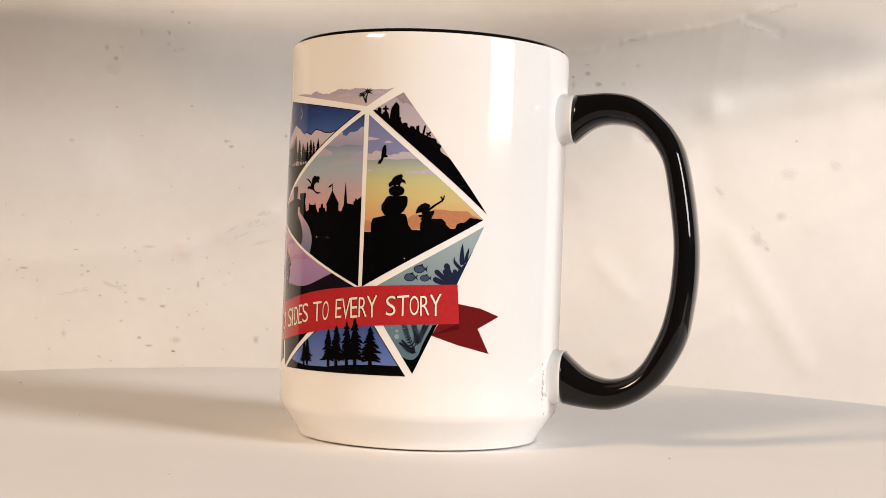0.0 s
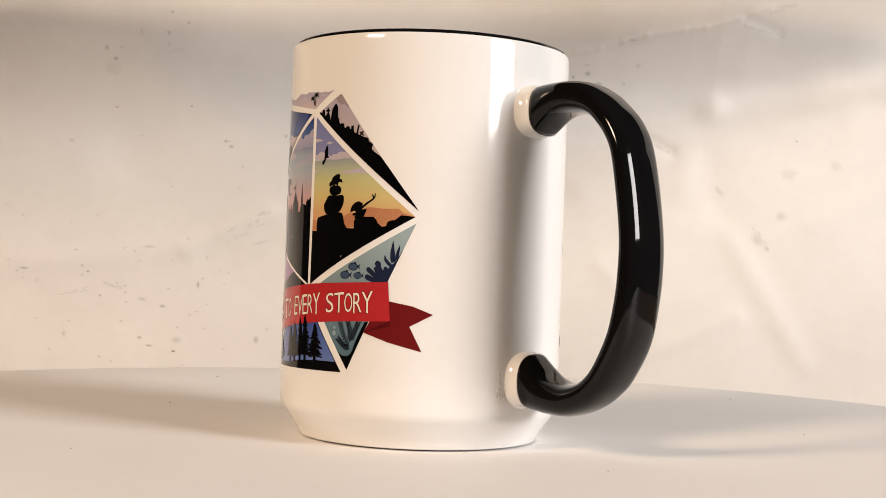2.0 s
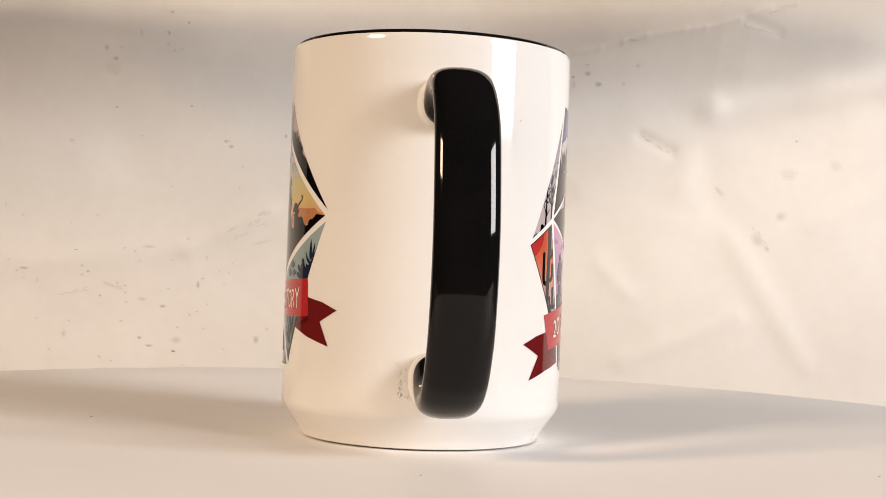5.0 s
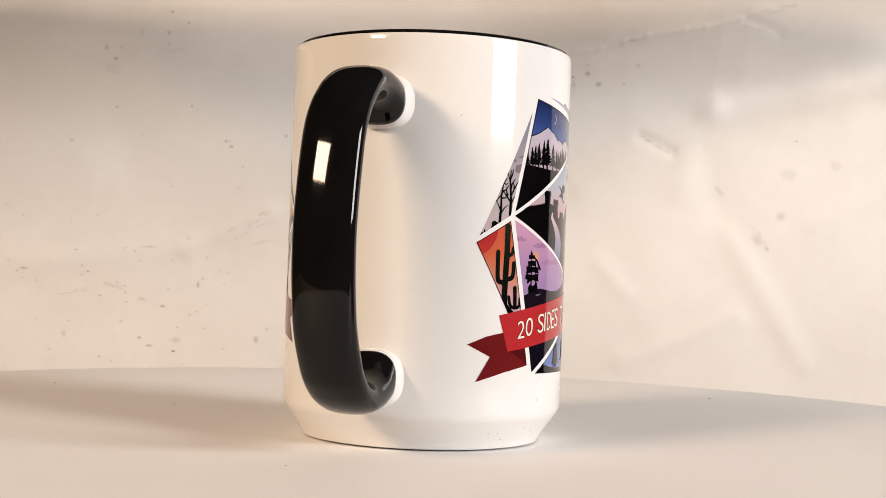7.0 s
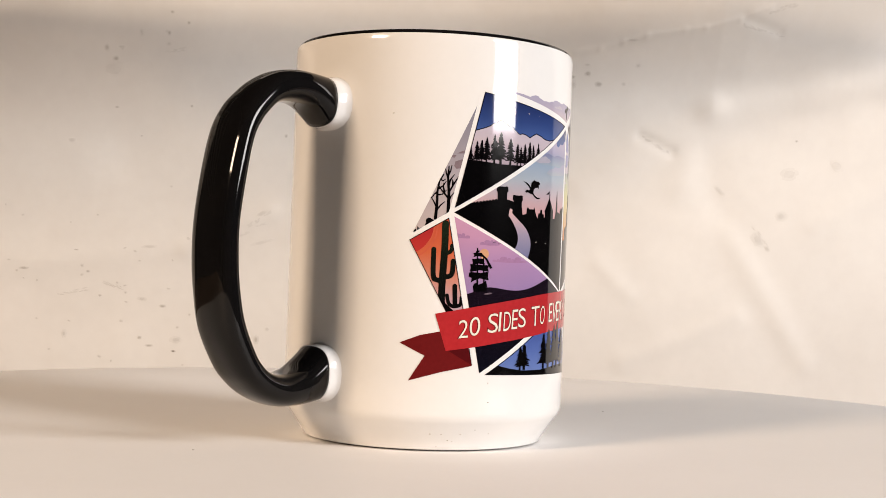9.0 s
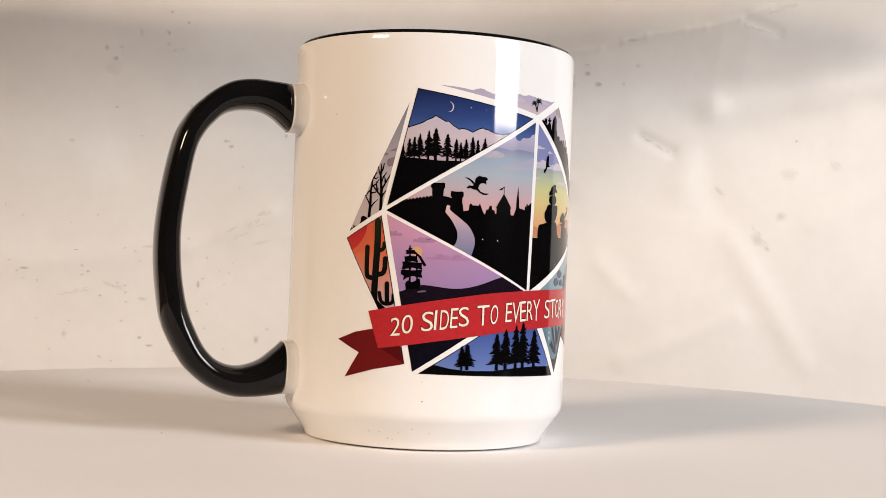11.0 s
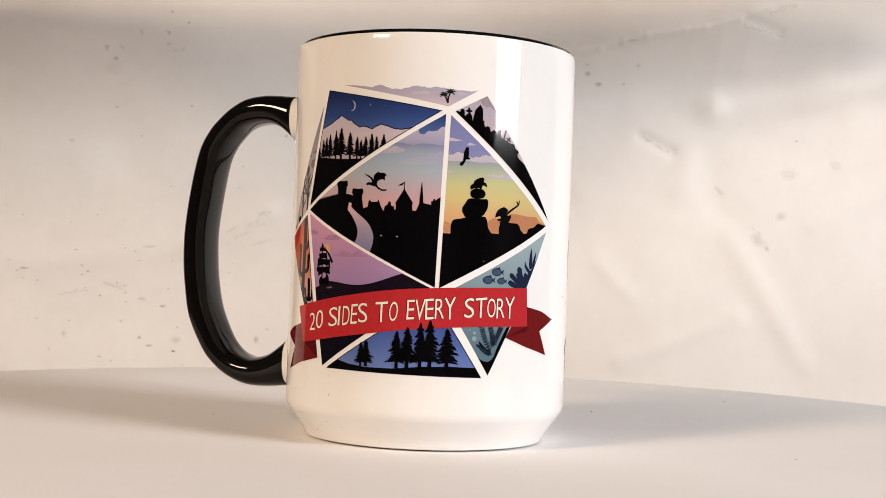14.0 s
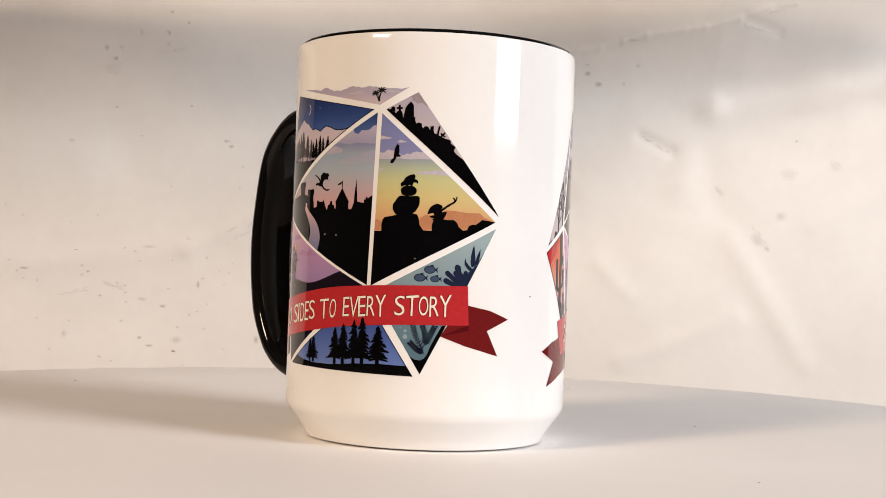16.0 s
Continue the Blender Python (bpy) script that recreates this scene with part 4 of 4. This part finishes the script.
# ship at dusk
SHIP = [(-35.7, 66.1), (-26.85, 22.75), (7.4, 45.4)]
P["ship"] = printed("printed_panel", [SHIP], ink("pink_dusk_ink", [(0, rgb(176, 142, 196)), (0.4, rgb(196, 150, 200)), (0.75, rgb(222, 162, 200)), (1, rgb(230, 168, 206))], 46, 66), 0, None, None, "printed pink dusk with a sailing ship")
for x0, x1, z, h, s in ((-36, -31, 60.2, 1.3, 2), (-28, -22, 58.6, 1.5, 3), (-24, -12, 54.0, 1.4, 4)):
    printed("cloud", [cloud(x0, x1, z, h, s)], ink("rose_cloud_ink", [(0, rgb(190, 138, 184))]), 1, SHIP, P["ship"])
printed("sun", [oval(-26.6, 56.0, 1.4, 1.5, 16)], ink("low_sun_ink", [(0, rgb(240, 178, 128))]), 2, SHIP, P["ship"])
hill = spline([(-36, 43.6), (-31, 44.8), (-27.5, 46.2), (-24.2, 46.8), (-17.5, 46.1), (-13, 46.3), (-8.5, 47.4), (-2.3, 49.6), (6, 52)], 4)
printed("dark_hill", [hill + [(6, 20), (-36, 20)]], ink("plum_black_ink", [(0, rgb(16, 16, 30)), (0.6, rgb(24, 16, 28)), (1, rgb(30, 20, 34))], 24, 48), 2, SHIP, P["ship"])
sails = [[(-29.4, 45.4), (-29.7, 46.9), (-29.3, 47.7), (-28.6, 48), (-28.1, 47.4), (-27, 47.8), (-25.8, 48.7), (-25.4, 47.1), (-25.6, 45.6)],
         [(-29.9, 56.2), (-28.8, 56.4), (-27.2, 56.3), (-27.4, 55.8), (-27, 55.2), (-28.5, 55.4), (-29.8, 55.1), (-29.6, 55.6)],
         [(-30.2, 54.5), (-28.5, 54.7), (-26.6, 54.7), (-26.7, 54.1), (-26.3, 53.1), (-28.4, 53.3), (-30.2, 52.7), (-29.9, 53.5)],
         [(-30.7, 53.1), (-28.4, 53), (-25, 52.9), (-25.3, 52.1), (-25.1, 51.1), (-27.8, 51.5), (-30.4, 50.9), (-30.8, 51.1), (-30.5, 52)],
         [(-30.9, 50.7), (-30.2, 50.9), (-27.8, 50.7), (-25.1, 51.1), (-25.3, 49.9), (-25, 48.8), (-26.4, 48.9), (-27.7, 49.2), (-29.3, 48.6), (-30.3, 48), (-30.1, 49.2), (-31, 49.6)]]
sails += [stroke([(-28.7, 57.6), (-28.4, 47.5)], 0.35, 0.5), stroke([(-26.8, 55.1), (-26.4, 47.8)], 0.3, 0.4), stroke([(-27.6, 56), (-25.9, 54.6), (-24.3, 52.1)], 0.45, 0.75), [(-29.1, 56.8), (-28.1, 57), (-28.1, 56.5), (-29.1, 56.4)]]
printed("ship", sails, INK, 3, SHIP, P["ship"])
printed("moon_glint", [oval(-25.0, 45.0, 1.3, 0.25, 10, 8)], ink("glint_ink", [(0, rgb(120, 104, 116))]), 4, SHIP, P["ship"])
for x, z in ((-22.6, 60.2), (-23.6, 59.3), (-22.0, 59.0), (-24.4, 60.8)):
    printed("gull", [stroke([(x - 0.5, z + 0.2), (x, z), (x + 0.5, z + 0.25)], 0.16)], ink("gull_ink", [(0, rgb(120, 86, 120))]), 2, SHIP, P["ship"])

# cactus in a red desert
CACTUS = [(-48.0, 59.2), (-29.2, 25.3), (-37.2, 65.7)]
P["cactus"] = printed("printed_panel", [CACTUS], ink("desert_ink", [(0, rgb(206, 190, 218)), (0.38, rgb(222, 180, 190)), (0.56, rgb(232, 150, 124)), (0.74, rgb(240, 112, 62)), (1, rgb(226, 84, 48))], 28, 65), 0, None, None, "printed red desert sky with cacti")
bow_line = spline([(-48.6, 54.6), (-46.2, 55.6), (-44.2, 56.9), (-42.6, 58.8), (-41.5, 61.0), (-40.9, 64.6)], 4)
printed("red_sky", [bow_line + [(-44, 67), (-52, 61)]], ink("deep_red_ink", [(0, rgb(222, 54, 46)), (1, rgb(198, 34, 38))], 55, 64), 1, CACTUS, P["cactus"])
for off, w in ((0.0, 0.35), (1.0, 0.45)):
    printed("sky_band", [stroke([(x + off * 0.75, z - off * 0.7) for x, z in bow_line], w)], ink("band_ink", [(0, rgb(238, 104, 66))]), 2, CACTUS, P["cactus"])
CACTUS_INK = ink("cactus_ink", [(0, rgb(16, 15, 15)), (0.5, rgb(22, 26, 20)), (1, rgb(34, 46, 30))], 42, 64)
for limbs in ((([(-38.1, 64), (-38.1, 56.8), (-38.5, 46.3), (-38.4, 40.5)], 1.9), ([(-41.1, 56.8), (-41, 49.6), (-40.1, 48.4), (-38.3, 48.2)], 1.35), ([(-35.6, 53.7), (-35.7, 50.9), (-36.3, 49.6), (-38, 49.2)], 1.35), ([(-36, 58), (-36.3, 56.5), (-37.8, 55.7)], 1.1)),
              (([(-34.9, 46.8), (-34.6, 40.7)], 1.3), ([(-37, 44.2), (-36.5, 42.1), (-35.6, 41.3), (-34.5, 41.2)], 1), ([(-32.9, 43.8), (-33, 42), (-33.6, 41.4), (-34.6, 41.2)], 1))):
    shapes = []
    for points, w in limbs:
        l = spline(points, 4)
        shapes += [stroke(l, w, w), oval(l[0][0], l[0][1], w / 2, w / 2, 12)]
    printed("cactus", shapes, CACTUS_INK, 3, CACTUS, P["cactus"])
printed("desert_ground", [[(-41, 45.5), (-38.0, 42.6), (-36.5, 41.2), (-34.5, 39.6), (-31, 38.8), (-31, 34), (-42, 36)]], INK, 4, CACTUS, P["cactus"])

# firs by moonlight
GLADE = [(-25.2, 22.3), (21.5, 21.5), (7.2, 43.2)]
P["glade"] = printed("printed_panel", [GLADE], ink("moonlit_ink", [(0, rgb(116, 142, 212)), (0.5, rgb(92, 118, 196)), (1, rgb(62, 84, 160))], 23, 37), 0, None, None, "printed blue evening with black firs")
printed("meadow", [[(-26, 23.0), (-21.5, 25.0), (-17, 24.0), (-12, 23.4), (-4, 23.4), (4, 24.2), (12, 24.5), (22, 24.2), (22, 20), (-26, 20)]], INK, 1, GLADE, P["glade"])
for i, (x, h, w) in enumerate(((-13.2, 6.8, 3.6), (-11.6, 7.2, 5.2), (-2.6, 10.4, 5.4), (0.3, 11.6, 6.0), (3.9, 12.9, 5.8), (6.6, 13.8, 6.2), (11.3, 11.5, 6.8))):
    printed("fir", [conifer(x, 23.6, h, w, 60 + i, 11)], INK, 7, None, P["glade"])

# ribbon
top_edge = spline([(-40.1, 39.0), (-30, 41.0), (-20.7, 42.7), (-5.9, 45.0), (6, 46.0), (16.9, 46.5), (36.0, 46.9)], 4)
low_edge = spline([(36.6, 36.0), (17.4, 35.6), (1.1, 34.4), (-5.5, 33.6), (-20.2, 31.4), (-28, 30.1), (-36.8, 28.8)], 4)
P["ribbon"] = printed("ribbon", [top_edge + low_edge], RED, 5, None, None, "red ribbon with pale lettering")
printed("ribbon_tail", [[(34.0, 42.2), (36.5, 41.5), (43, 40.2), (48.8, 37.9), (42.1, 34.6), (45.6, 27.6), (36, 30.2), (28.7, 32.8), (31, 36.5)]], DARK_RED, 4, None, P["ribbon"], "dark red ribbon end")
printed("ribbon_tail", [[(-49.7, 30.7), (-44, 33.0), (-38.2, 34.2), (-34, 31.5), (-29.1, 24.8), (-38, 22.9), (-46.9, 20.3), (-42.6, 27.3)]], DARK_RED, 4, None, P["ribbon"], "dark red ribbon end")
printed("ribbon_fold", [[(28.7, 32.8), (36.6, 36.2), (36.6, 34.6)]], FOLD_RED, 5, None, P["ribbon"])
printed("ribbon_fold", [[(-37.4, 29.6), (-30.4, 29.9), (-29.1, 24.9)]], FOLD_RED, 4.6, None, P["ribbon"])


def letter_outline(ch, weight):
    """The flat mesh of one letter in the built-in font."""
    data = bpy.data.curves.new("letter", "FONT")
    data.body, data.resolution_u, data.offset = ch, 4, weight
    ob = bpy.data.objects.new("letter", data)
    me = bpy.data.meshes.new_from_object(ob)
    bpy.data.objects.remove(ob)
    return me


# each letter: its left and right end, foot and top
WORDS = (("2", -33.4, -30.7, 32.5, 37.5), ("0", -30.3, -27.2, 33.2, 38.4), ("S", -24.8, -21.6, 34.1, 39.5), ("I", -21.35, -20.7, 34.5, 39.9), ("D", -19.7, -17.3, 34.7, 40.1), ("E", -16.9, -14.8, 35.2, 40.7), ("S", -14.4, -11.5, 35.7, 41.1),
         ("T", -9.2, -5.6, 36.1, 41.7), ("O", -5.2, -2.8, 36.5, 41.9), ("E", -0.2, 1.9, 37.2, 42.6), ("V", 2.0, 4.8, 37.0, 42.8), ("E", 5.0, 7.3, 37.4, 43.1), ("R", 7.6, 10.1, 37.7, 43.2), ("Y", 10.2, 13.3, 37.6, 43.6),
         ("S", 15.8, 18.6, 38.2, 43.6), ("T", 18.9, 22.3, 38.2, 43.8), ("O", 22.6, 25.2, 38.4, 43.7), ("R", 25.5, 28.1, 38.3, 43.8), ("Y", 28.2, 31.5, 38.2, 44.2))
SHADE_RED = ink("letter_shade_ink", [(0, rgb(120, 20, 26))])
rng = random.Random(5)
for ch, s0, s1, z0, z1 in WORDS:
    lean = rng.uniform(-0.02, 0.05)
    for weight, material, layer, dx in ((0.014, SHADE_RED, 6.2, -0.14), (-0.006, PALE, 6.9, 0.0)):
        flat = letter_outline(ch, weight)
        xs, zs = [v.co.x for v in flat.vertices], [v.co.y for v in flat.vertices]
        grow = max(0.0, weight) * 7
        put = []
        for x, z in zip(xs, zs):
            fx, fz = (x - min(xs)) / (max(xs) - min(xs)), (z - min(zs)) / (max(zs) - min(zs))
            put.append((s0 - grow + fx * (s1 - s0 + 2 * grow) + lean * 5.4 * fz + dx, z0 - grow + fz * (z1 - z0 + 2 * grow) + 0.1 * (fx - 0.5) * (s1 - s0)))
        printed("letter" if weight < 0 else "letter_shade", [[put[i] for i in f.vertices] for f in flat.polygons], material, layer, None, P["ribbon"])


# fine dark outlines along the panels' edges
OUTLINE = ink("outline_ink", [(0, rgb(20, 20, 34))])
for key, tri in (("night", NIGHT), ("cactus", CACTUS), ("glade", GLADE)):
    lines = [stroke([a, q], 0.36) for a, q in zip(tri, tri[1:] + tri[:1])]
    printed("panel_outline", lines, OUTLINE, 4.2, tri, P[key])
printed("ridge_line", [stroke(ridge, 0.26)], OUTLINE, 1.8, NIGHT, P["night"])


def motions():
    """The board turns evenly, clockwise from above, and takes the mug along."""
    rate = 13.0525
    steps = [k * 0.25 for k in range(65)]
    walk(turntable, [(t, pose(0, 0, 0, 0, 0, -90 - rate * t)) for t in steps])
    rows = []
    for t in steps:
        turn = radians(-90 - rate * t) - 1.41395
        rows.append((t, pose(0.000925 * math.cos(turn), 0.000925 * math.sin(turn), 0, 0, 0, -90 - rate * t)))
    walk(mug, rows)


motions()
